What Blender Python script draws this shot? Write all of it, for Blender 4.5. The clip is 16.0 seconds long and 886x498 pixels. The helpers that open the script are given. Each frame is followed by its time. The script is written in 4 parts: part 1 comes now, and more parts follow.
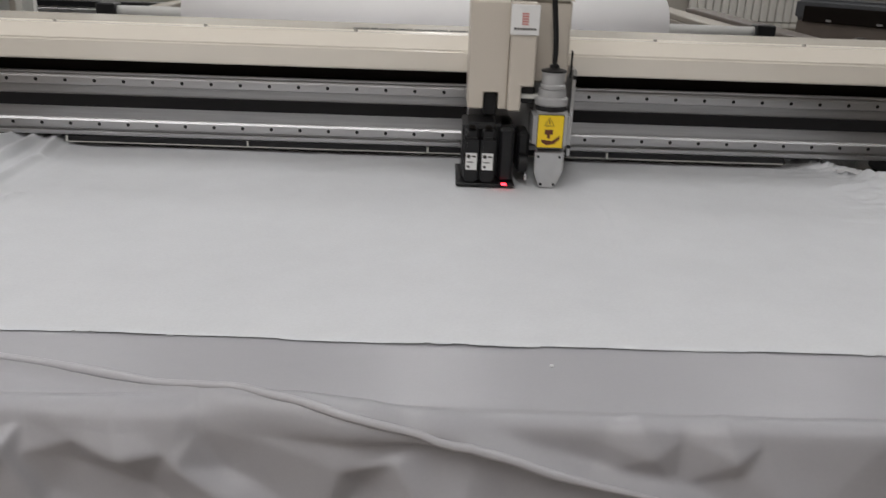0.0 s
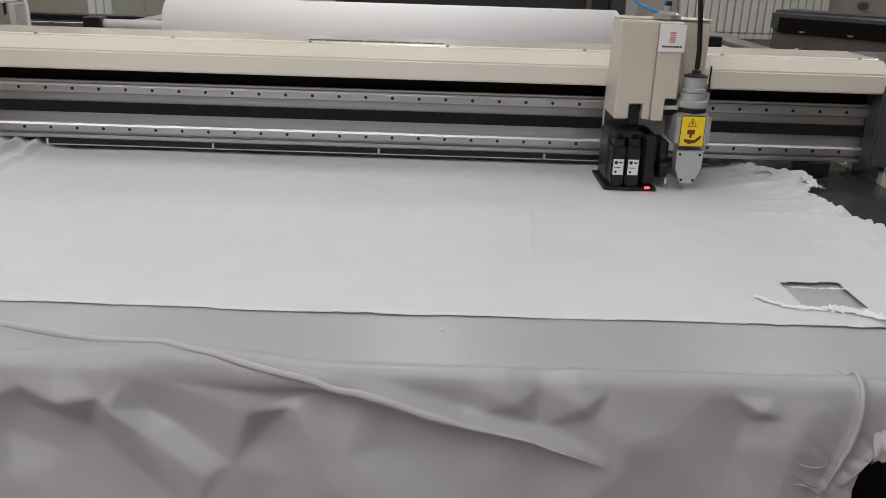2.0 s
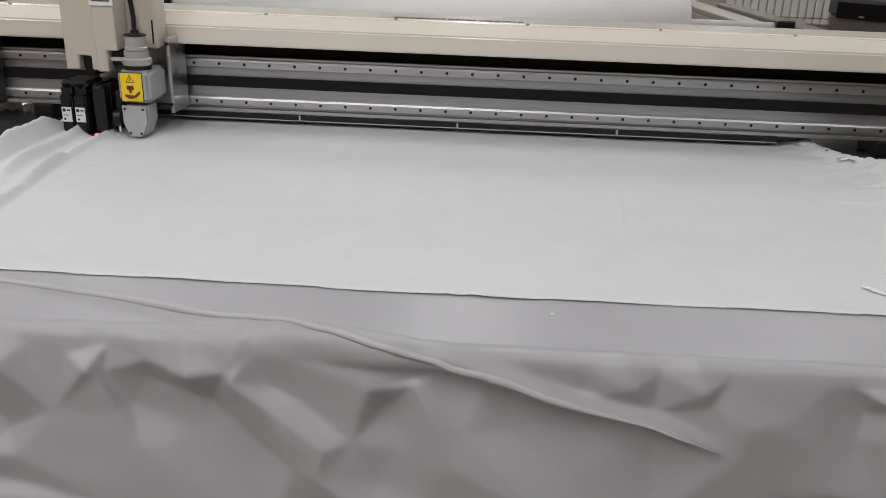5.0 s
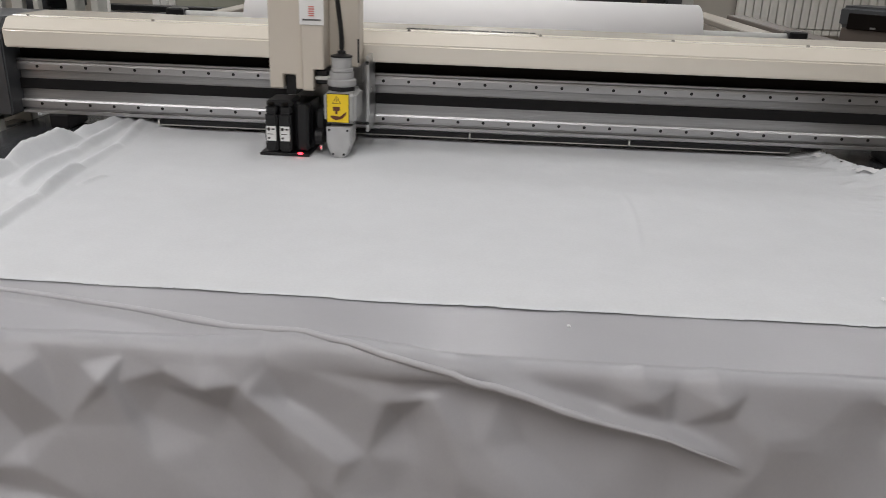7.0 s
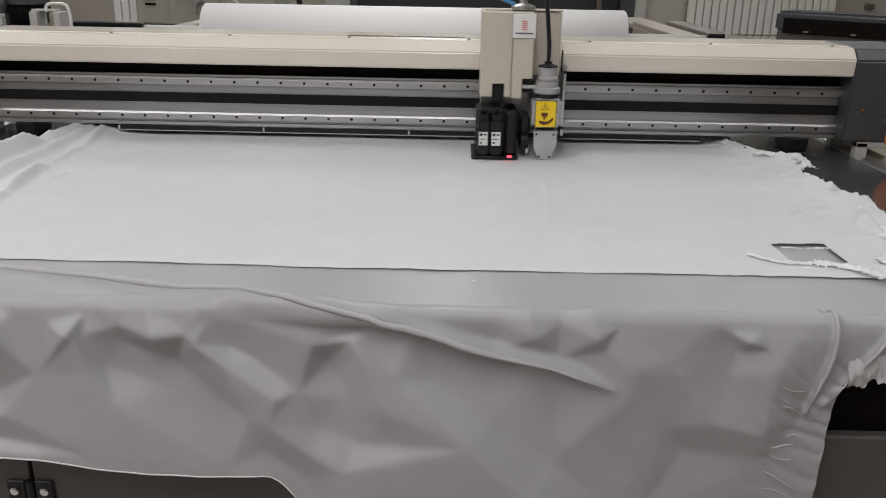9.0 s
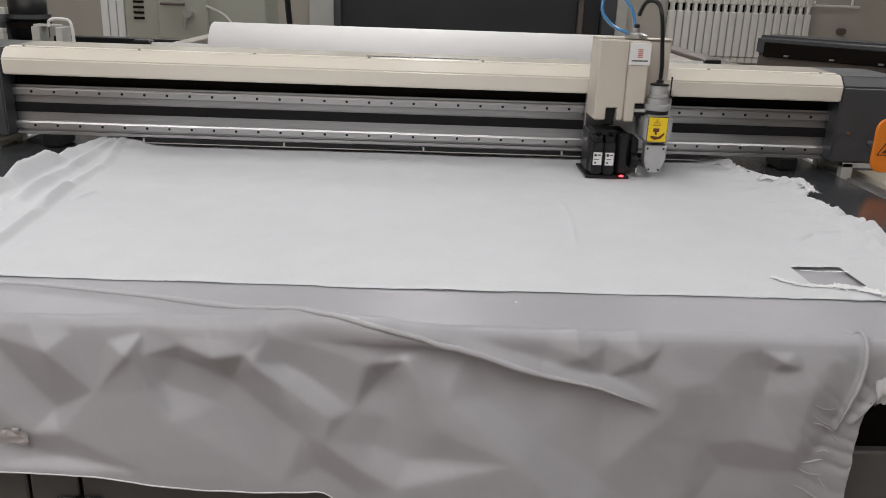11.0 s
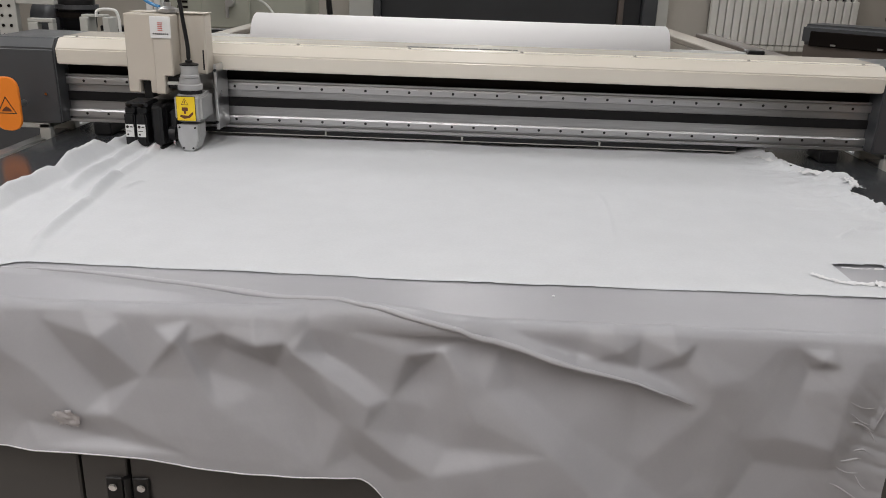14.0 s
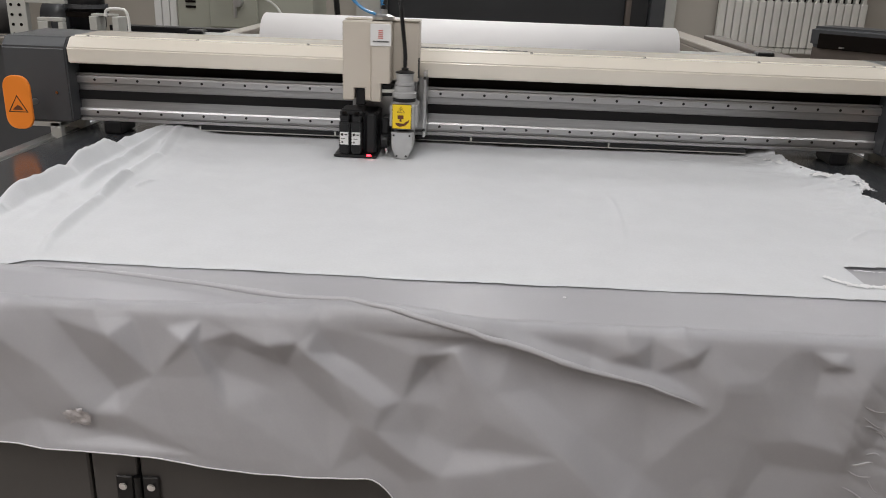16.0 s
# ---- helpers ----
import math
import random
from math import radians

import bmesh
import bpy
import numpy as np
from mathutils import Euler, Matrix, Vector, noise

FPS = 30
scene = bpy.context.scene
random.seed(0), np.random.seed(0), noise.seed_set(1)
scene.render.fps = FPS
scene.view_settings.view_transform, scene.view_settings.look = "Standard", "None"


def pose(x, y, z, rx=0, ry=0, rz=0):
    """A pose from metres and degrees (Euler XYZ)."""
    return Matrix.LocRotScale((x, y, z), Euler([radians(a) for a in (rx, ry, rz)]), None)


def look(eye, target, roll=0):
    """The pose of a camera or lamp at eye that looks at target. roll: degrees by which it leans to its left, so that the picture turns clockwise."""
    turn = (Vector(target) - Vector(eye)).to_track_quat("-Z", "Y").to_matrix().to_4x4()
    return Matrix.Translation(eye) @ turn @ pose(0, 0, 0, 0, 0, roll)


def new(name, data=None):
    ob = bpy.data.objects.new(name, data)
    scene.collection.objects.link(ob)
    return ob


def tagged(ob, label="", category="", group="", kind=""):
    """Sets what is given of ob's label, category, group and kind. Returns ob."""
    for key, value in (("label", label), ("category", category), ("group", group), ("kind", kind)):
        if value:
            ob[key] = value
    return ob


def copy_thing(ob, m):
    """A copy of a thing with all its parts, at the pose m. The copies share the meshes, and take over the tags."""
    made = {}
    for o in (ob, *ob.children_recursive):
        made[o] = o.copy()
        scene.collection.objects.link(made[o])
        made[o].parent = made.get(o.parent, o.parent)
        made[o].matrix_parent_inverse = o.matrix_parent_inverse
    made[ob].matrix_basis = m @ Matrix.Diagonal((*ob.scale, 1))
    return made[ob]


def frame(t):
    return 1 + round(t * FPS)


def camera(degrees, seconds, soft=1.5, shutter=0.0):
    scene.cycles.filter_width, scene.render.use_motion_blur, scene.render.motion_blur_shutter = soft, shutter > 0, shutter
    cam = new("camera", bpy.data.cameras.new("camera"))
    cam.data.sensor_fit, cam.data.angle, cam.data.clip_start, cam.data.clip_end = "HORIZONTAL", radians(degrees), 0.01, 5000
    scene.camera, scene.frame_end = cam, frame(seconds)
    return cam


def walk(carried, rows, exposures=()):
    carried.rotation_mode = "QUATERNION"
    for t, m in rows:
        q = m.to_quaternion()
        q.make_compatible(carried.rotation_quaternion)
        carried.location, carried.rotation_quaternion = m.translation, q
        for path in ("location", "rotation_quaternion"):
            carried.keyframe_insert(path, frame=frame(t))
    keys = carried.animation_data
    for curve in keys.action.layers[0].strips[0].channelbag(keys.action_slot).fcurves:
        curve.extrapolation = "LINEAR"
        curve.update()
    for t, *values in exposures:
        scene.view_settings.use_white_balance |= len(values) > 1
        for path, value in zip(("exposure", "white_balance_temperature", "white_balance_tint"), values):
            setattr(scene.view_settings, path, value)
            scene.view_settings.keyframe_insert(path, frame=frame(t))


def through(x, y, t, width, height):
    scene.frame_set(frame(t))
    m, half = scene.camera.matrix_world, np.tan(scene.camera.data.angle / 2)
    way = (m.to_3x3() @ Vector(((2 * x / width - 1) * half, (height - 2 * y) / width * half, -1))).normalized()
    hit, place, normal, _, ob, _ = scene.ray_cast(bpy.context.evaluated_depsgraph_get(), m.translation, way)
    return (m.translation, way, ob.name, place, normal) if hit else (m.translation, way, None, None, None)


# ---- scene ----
from mathutils.geometry import delaunay_2d_cdt

cam = camera(57.4, 16.0, soft=0.9, shutter=0.3)
PATH = [
    (0, (0.024, -1.837, 1.289), (0.041, 0.034, 0.581), 2.0),
    (0.5, (0.161, -1.932, 1.308), (0.044, -0.031, 0.699), 2.0),
    (1, (0.241, -1.973, 1.298), (0.181, -0.081, 0.652), 1.7),
    (1.5, (0.23, -1.986, 1.297), (0.197, -0.104, 0.62), 1.5),
    (2, (0.155, -1.982, 1.305), (0.154, -0.102, 0.623), 1.8),
    (2.5, (0.085, -1.976, 1.296), (0.168, -0.107, 0.589), 2.1),
    (3, (0.069, -1.978, 1.303), (0.189, -0.117, 0.581), 2.3),
    (3.5, (0.07, -1.989, 1.303), (0.173, -0.13, 0.573), 2.6),
    (4, (0.06, -1.998, 1.305), (0.064, -0.139, 0.568), 2.7),
    (6.5, (0.045, -1.97, 1.3), (-0.046, -0.099, 0.602), 2.0),
    (7, (0.038, -1.984, 1.301), (-0.053, -0.112, 0.602), 2.0),
    (7.5, (-0.002, -2.004, 1.299), (-0.079, -0.133, 0.597), 1.8),
    (8, (-0.025, -2.025, 1.292), (0.079, -0.155, 0.589), 1.0),
    (8.5, (0.029, -2.069, 1.3), (0.095, -0.193, 0.609), 1.0),
    (9, (0.127, -2.156, 1.296), (0.097, -0.27, 0.631), 1.0),
    (11.5, (0.003, -2.208, 1.333), (0.052, -0.31, 0.703), 2.2),
    (12, (0.034, -2.225, 1.344), (0.034, -0.328, 0.702), 1.5),
    (12.5, (0.036, -2.214, 1.325), (0.041, -0.323, 0.675), 2.2),
    (13, (0.028, -2.218, 1.331), (0.036, -0.329, 0.673), 2.2),
    (13.5, (0.017, -2.213, 1.33), (-0.009, -0.325, 0.67), 2.0),
    (14, (0.012, -2.207, 1.332), (-0.035, -0.32, 0.67), 1.9),
    (14.5, (0.0, -2.205, 1.329), (-0.055, -0.319, 0.668), 2.1),
    (15, (-0.004, -2.208, 1.335), (-0.069, -0.323, 0.669), 1.9),
    (15.5, (0.002, -2.206, 1.333), (-0.063, -0.321, 0.668), 1.9),
    (16, (0.002, -2.206, 1.331), (-0.057, -0.32, 0.671), 2.1),
]
walk(cam, [(t, look(eye, target, roll)) for t, eye, target, roll in PATH], exposures=[(0, -0.2), (1, -0.1), (4, -0.06), (9, -0.08), (12, 0.05), (16, 0.05)])

# ---- world and light ----
world = bpy.data.worlds.new("world")
world.use_nodes = True
scene.world = world
world.node_tree.nodes["Background"].inputs[0].default_value = (0.75, 0.8, 0.85, 1)
world.node_tree.nodes["Background"].inputs[1].default_value = 0.05
scene.view_settings.exposure = 0.0
CEILING = 3.4
TUBE_ROWS = [(x, y) for x in (-2.4, 0.0, 2.4) for y in (0.4, 2.8, 6.1)] + [(x, y) for x in (-3.0, -1.6, -0.1) for y in (-4.6, -3.1, -1.9)] + [(1.9, -1.9)]
LAMP_WATTS = 11.9


# ---- materials ----
def material(name, color, rough=0.5, metal=0.0, vary=0.08, scale=8.0, bump=0.0, bump_scale=60.0, stretch=(1, 1, 1), emit=0.0,
             spec=0.5, coat=0.0, sub=0.0, grain=0.0):
    """A surface with stains at one scale, grain at another, and fine relief."""
    m = bpy.data.materials.new(name)
    m.use_nodes = True
    nodes, link = m.node_tree.nodes, m.node_tree.links.new
    b = nodes["Principled BSDF"]
    b.inputs["Roughness"].default_value, b.inputs["Metallic"].default_value = rough, metal
    b.inputs["Specular IOR Level"].default_value, b.inputs["Coat Weight"].default_value = spec, coat
    if sub:
        b.inputs["Subsurface Weight"].default_value = sub
        b.inputs["Subsurface Radius"].default_value = (0.02, 0.02, 0.02)
    geo = nodes.new("ShaderNodeTexCoord")
    mapping = nodes.new("ShaderNodeMapping")
    mapping.inputs["Scale"].default_value = stretch
    link(geo.outputs["Object"], mapping.inputs["Vector"])
    big = nodes.new("ShaderNodeTexNoise")
    big.inputs["Scale"].default_value, big.inputs["Detail"].default_value = scale, 5
    fine = nodes.new("ShaderNodeTexNoise")
    fine.inputs["Scale"].default_value, fine.inputs["Detail"].default_value = bump_scale, 6
    link(mapping.outputs["Vector"], big.inputs["Vector"])
    link(mapping.outputs["Vector"], fine.inputs["Vector"])
    ramp = nodes.new("ShaderNodeMapRange")
    ramp.inputs["From Min"].default_value, ramp.inputs["From Max"].default_value = 0.3, 0.7
    ramp.inputs["To Min"].default_value, ramp.inputs["To Max"].default_value = 1 - vary, 1 + vary
    link(big.outputs["Fac"], ramp.inputs["Value"])
    ramp2 = nodes.new("ShaderNodeMapRange")
    ramp2.inputs["From Min"].default_value, ramp2.inputs["From Max"].default_value = 0.3, 0.7
    ramp2.inputs["To Min"].default_value, ramp2.inputs["To Max"].default_value = 1 - grain, 1 + grain
    link(fine.outputs["Fac"], ramp2.inputs["Value"])
    both = nodes.new("ShaderNodeMath")
    both.operation = "MULTIPLY"
    link(ramp.outputs[0], both.inputs[0])
    link(ramp2.outputs[0], both.inputs[1])
    mix = nodes.new("ShaderNodeVectorMath")
    mix.operation = "SCALE"
    mix.inputs[0].default_value = color
    link(both.outputs[0], mix.inputs["Scale"])
    link(mix.outputs["Vector"], b.inputs["Base Color"])
    rr = nodes.new("ShaderNodeMapRange")
    rr.inputs["To Min"].default_value, rr.inputs["To Max"].default_value = max(rough - 0.08, 0.03), min(rough + 0.08, 1)
    link(big.outputs["Fac"], rr.inputs["Value"])
    link(rr.outputs[0], b.inputs["Roughness"])
    if bump:
        n = nodes.new("ShaderNodeBump")
        n.inputs["Strength"].default_value, n.inputs["Distance"].default_value = bump, 0.002
        link(fine.outputs["Fac"], n.inputs["Height"])
        link(n.outputs["Normal"], b.inputs["Normal"])
    if emit:
        b.inputs["Emission Color"].default_value, b.inputs["Emission Strength"].default_value = (*color, 1), emit
    return m


M = dict(
    cream=material("cream_paint", (0.76, 0.71, 0.625), 0.2, vary=0.03, scale=3, bump=0.05, bump_scale=250, coat=0.15),
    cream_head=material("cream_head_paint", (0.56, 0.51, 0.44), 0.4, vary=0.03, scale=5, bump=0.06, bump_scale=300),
    aluminium=material("brushed_aluminium", (0.40, 0.40, 0.405), 0.4, 0.9, vary=0.12, scale=6, bump=0.1, bump_scale=90, stretch=(0.15, 1, 6), grain=0.08),
    rail=material("ground_steel", (0.5, 0.5, 0.51), 0.42, 1.0, vary=0.12, scale=5, bump=0.05, bump_scale=120, stretch=(0.3, 1, 8), grain=0.05),
    steel=material("bright_steel", (0.58, 0.58, 0.58), 0.3, 0.95, vary=0.08, scale=20, bump=0.05, bump_scale=200),
    motor=material("grey_motor", (0.42, 0.42, 0.42), 0.45, 0.25, vary=0.08, scale=20, bump=0.05, bump_scale=200),
    chrome=material("shiny_steel", (0.75, 0.75, 0.76), 0.15, 1.0, vary=0.04),
    black=material("black_plastic", (0.011, 0.011, 0.012), 0.32, vary=0.15, scale=25, bump=0.05, bump_scale=300, spec=0.35),
    belt=material("black_belt", (0.010, 0.0095, 0.010), 0.85, vary=0.15, scale=10, bump=0.1, bump_scale=200, spec=0.25),
    # near-black: shade of gaps and recesses put into the colour; also small black parts
    gap=material("gap_shade_and_black", (0.008, 0.006, 0.005), 0.85, vary=0.1, spec=0.1),
    cap=material("slate_grey_paint", (0.062, 0.065, 0.071), 0.4, vary=0.05, scale=6, bump=0.08, bump_scale=350),
    bed=material("dark_bed", (0.05, 0.053, 0.058), 0.17, vary=0.12, scale=4, bump=0.06, bump_scale=200),
    cabinet=material("grey_cabinet_paint", (0.075, 0.071, 0.069), 0.5, vary=0.08, scale=4, bump=0.08, bump_scale=350),
    light_paint=material("light_grey_paint", (0.5, 0.5, 0.47), 0.45, vary=0.05, scale=5, bump=0.05),
    orange=material("orange_plastic", (0.86, 0.24, 0.02), 0.4, vary=0.04, scale=10),
    yellow=material("yellow_sticker", (0.88, 0.62, 0.02), 0.4, vary=0.03, scale=20),
    ink=material("black_print", (0.02, 0.017, 0.015), 0.5, vary=0.1),
    red_print=material("red_print", (0.55, 0.18, 0.16), 0.5, vary=0.1),
    brown_print=material("brown_print", (0.12, 0.035, 0.015), 0.5, vary=0.1),
    white=material("white_sticker", (0.75, 0.75, 0.74), 0.5, vary=0.03),
    paper=material("white_roll", (0.88, 0.87, 0.875), 0.75, vary=0.015, scale=4, bump=0.05, bump_scale=150),
    tube=material("white_tube", (0.78, 0.78, 0.76), 0.3, vary=0.03, scale=10),
    led=material("red_led", (1.0, 0.03, 0.05), 0.4, emit=6.0),
    hose=material("blue_hose", (0.06, 0.24, 0.5), 0.15, vary=0.1, coat=0.4),
    wall=material("beige_wall", (0.46, 0.43, 0.385), 0.8, vary=0.06, scale=1.5, bump=0.1, bump_scale=40),
    floor=material("grey_floor", (0.37, 0.335, 0.30), 0.45, vary=0.15, scale=2, bump=0.05, bump_scale=30),
    ceiling=material("white_ceiling", (0.7, 0.7, 0.69), 0.85, vary=0.03, scale=2),
    cabinet_green=material("grey_green_enamel", (0.34, 0.345, 0.29), 0.42, vary=0.06, scale=3, bump=0.05, bump_scale=200),
    dark_panel=material("charcoal_panel", (0.022, 0.023, 0.026), 0.5, vary=0.15, scale=2, bump=0.05, bump_scale=80),
    brown=material("brown_steel", (0.11, 0.09, 0.078), 0.45, vary=0.15, scale=5, bump=0.05),
    shelf=material("beige_sheet", (0.33, 0.295, 0.25), 0.4, vary=0.1, scale=4, bump=0.05),
    radiator=material("radiator_enamel", (0.74, 0.73, 0.69), 0.35, vary=0.04, scale=4),
    glow=material("tube_light", (1.0, 0.98, 0.95), 0.5, emit=7.0),
)


# ---- mesh helpers ----
def mesh_of(name, bm, mat, smooth=False):
    data = bpy.data.meshes.new(name)
    bm.normal_update()
    bm.to_mesh(data)
    bm.free()
    data.materials.append(mat)
    if smooth:
        for p in data.polygons:
            p.use_smooth = True
    return data


def part(name, bm, mat, parent=None, label="", smooth=False):
    ob = new(name, mesh_of(name, bm, mat, smooth))
    if parent is not None:
        ob.parent = parent
    if label:
        tagged(ob, label)
    return ob


def box(x0, x1, y0, y1, z0, z1, bevel=0.0, bm=None, segments=1):
    bm2 = bmesh.new()
    bmesh.ops.create_cube(bm2, size=1)
    for v in bm2.verts:
        v.co = Vector((x0 + (v.co.x + 0.5) * (x1 - x0), y0 + (v.co.y + 0.5) * (y1 - y0), z0 + (v.co.z + 0.5) * (z1 - z0)))
    if bevel:
        bmesh.ops.bevel(bm2, geom=bm2.edges[:], offset=bevel, segments=segments, affect="EDGES")
    return join(bm, bm2)


def join(bm, other):
    if bm is None:
        return other
    tmp = bpy.data.meshes.new("tmp")
    other.to_mesh(tmp)
    other.free()
    bm.from_mesh(tmp)
    bpy.data.meshes.remove(tmp)
    return bm


def cyl(center, axis, r, length, bm=None, n=24, r2=None, bevel=0.0):
    """A cylinder or cone about an axis ('x', 'y' or 'z'), centred."""
    bm2 = bmesh.new()
    bmesh.ops.create_cone(bm2, cap_ends=True, segments=n, radius1=r, radius2=r if r2 is None else r2, depth=length)
    if bevel:
        bmesh.ops.bevel(bm2, geom=[e for e in bm2.edges if len(e.link_faces) == 2 and any(len(f.verts) > 4 for f in e.link_faces)],
                        offset=bevel, segments=2, affect="EDGES")
    turn = {"z": Matrix(), "x": Matrix.Rotation(radians(90), 4, "Y"), "y": Matrix.Rotation(radians(-90), 4, "X")}[axis]
    bm2.transform(Matrix.Translation(center) @ turn)
    return join(bm, bm2)


def lathe(center, profile, bm=None, n=28):
    """A turned body about z: (radius, height) pairs from the bottom up."""
    bm2 = bmesh.new()
    rings = [[bm2.verts.new((center[0] + r * math.cos(2 * math.pi * k / n), center[1] + r * math.sin(2 * math.pi * k / n), center[2] + h))
              for k in range(n)] for r, h in profile]
    for a, b in zip(rings, rings[1:]):
        for k in range(n):
            bm2.faces.new((a[k], a[(k + 1) % n], b[(k + 1) % n], b[k]))
    bm2.faces.new(rings[0][::-1])
    bm2.faces.new(rings[-1])
    return join(bm, bm2)


def extrude_x(profile, x0, x1, bm=None, bevel=0.0):
    """A solid with a (y, z) outline, from x0 to x1."""
    bm2 = bmesh.new()
    a = [bm2.verts.new((x0, y, z)) for y, z in profile]
    b = [bm2.verts.new((x1, y, z)) for y, z in profile]
    n = len(profile)
    for k in range(n):
        bm2.faces.new((a[k], a[(k + 1) % n], b[(k + 1) % n], b[k]))
    bm2.faces.new(a[::-1])
    bm2.faces.new(b)
    bmesh.ops.recalc_face_normals(bm2, faces=bm2.faces[:])
    if bevel:
        bmesh.ops.bevel(bm2, geom=bm2.edges[:], offset=bevel, segments=2, affect="EDGES")
    return join(bm, bm2)


def extrude_y(outline, y0, y1, bm=None, bevel=0.0):
    """A plate with an (x, z) outline, from y0 to y1."""
    bm2 = bmesh.new()
    a = [bm2.verts.new((x, y0, z)) for x, z in outline]
    b = [bm2.verts.new((x, y1, z)) for x, z in outline]
    n = len(outline)
    for k in range(n):
        bm2.faces.new((a[k], a[(k + 1) % n], b[(k + 1) % n], b[k]))
    bm2.faces.new(a[::-1])
    bm2.faces.new(b)
    bmesh.ops.recalc_face_normals(bm2, faces=bm2.faces[:])
    if bevel:
        bmesh.ops.bevel(bm2, geom=bm2.edges[:], offset=bevel, segments=1, affect="EDGES")
    return join(bm, bm2)


def pipe(points, r, bm=None, n=8, rounds=4):
    """A round cable through smoothed points."""
    pts = [Vector(p) for p in points]
    for _ in range(rounds if len(pts) > 2 else 0):
        nxt = [pts[0]]
        for p, q in zip(pts, pts[1:]):
            nxt += [p.lerp(q, 0.25), p.lerp(q, 0.75)]
        pts = nxt + [pts[-1]]
        if len(pts) > 80:
            break
    bm2 = bmesh.new()
    rings, up = [], Vector((0.3, 0.5, 0.81))
    for i, p in enumerate(pts):
        d = (pts[min(i + 1, len(pts) - 1)] - pts[max(i - 1, 0)]).normalized()
        a = d.cross(up).normalized()
        b = a.cross(d)
        rings.append([bm2.verts.new(p + r * (math.cos(2 * math.pi * k / n) * a + math.sin(2 * math.pi * k / n) * b)) for k in range(n)])
    for a, b in zip(rings, rings[1:]):
        for k in range(n):
            bm2.faces.new((a[k], a[(k + 1) % n], b[(k + 1) % n], b[k]))
    bm2.faces.new(rings[0][::-1])
    bm2.faces.new(rings[-1])
    bmesh.ops.recalc_face_normals(bm2, faces=bm2.faces[:])
    return join(bm, bm2)


def thing(name, label, category, group="", at=(0, 0, 0)):
    ob = new(name)
    ob.location = at
    ob.empty_display_size = 0.05
    return tagged(ob, label, category, group)


# ---- the room ----
def room():
    x0, x1, y0, y1 = -5.0, 5.5, -6.0, 6.6
    tagged(part("floor", box(x0 - 0.2, x1 + 0.2, y0 - 0.2, y1 + 0.2, -0.2, 0.0), M["floor"]), "grey painted concrete workshop floor", "floor", kind="structure")
    tagged(part("ceiling", box(x0 - 0.2, x1 + 0.2, y0 - 0.2, y1 + 0.2, CEILING, CEILING + 0.2), M["ceiling"]), "plain white workshop ceiling", "ceiling", kind="structure")
    for name, b in (("wall_north", (x0, x1, y1, y1 + 0.2)), ("wall_south", (x0, x1, y0 - 0.2, y0)),
                    ("wall_west", (x0 - 0.2, x0, y0 - 0.2, y1 + 0.2)), ("wall_east", (x1, x1 + 0.2, y0 - 0.2, y1 + 0.2))):
        tagged(part(name, box(*b, 0.0, CEILING), M["wall"]), "plain beige plastered workshop wall", "wall", kind="structure")


def ceiling_lights():
    base = thing("ceiling_light", "white ceiling batten with a lit fluorescent tube", "lamp", "ceiling battens")
    part("housing", box(-0.05, 0.05, -0.62, 0.62, -0.05, 0.0, 0.006), M["white"], base)
    part("tube", cyl((0, 0, -0.075), "y", 0.016, 1.2, n=12), M["glow"], base)
    first = True
    for x, y in TUBE_ROWS:
        m = pose(x, y, CEILING - 0.001)
        if first:
            base.matrix_basis, first = m, False
        else:
            copy_thing(base, m)
        lamp = bpy.data.lights.new("batten_lamp", "AREA")
        lamp.shape, lamp.size, lamp.size_y, lamp.energy, lamp.color = "RECTANGLE", 0.16, 1.2, LAMP_WATTS * (1.7 if y > 2 else 1.0), (1.0, 0.945, 0.935) if y < -2 else (0.99, 0.99, 1.0)
        ob = new("batten_lamp", lamp)
        ob.matrix_basis = pose(x, y, CEILING - 0.1)


# ---- the cutting table ----
BED_TOP = 0.849
FRONT = -1.16


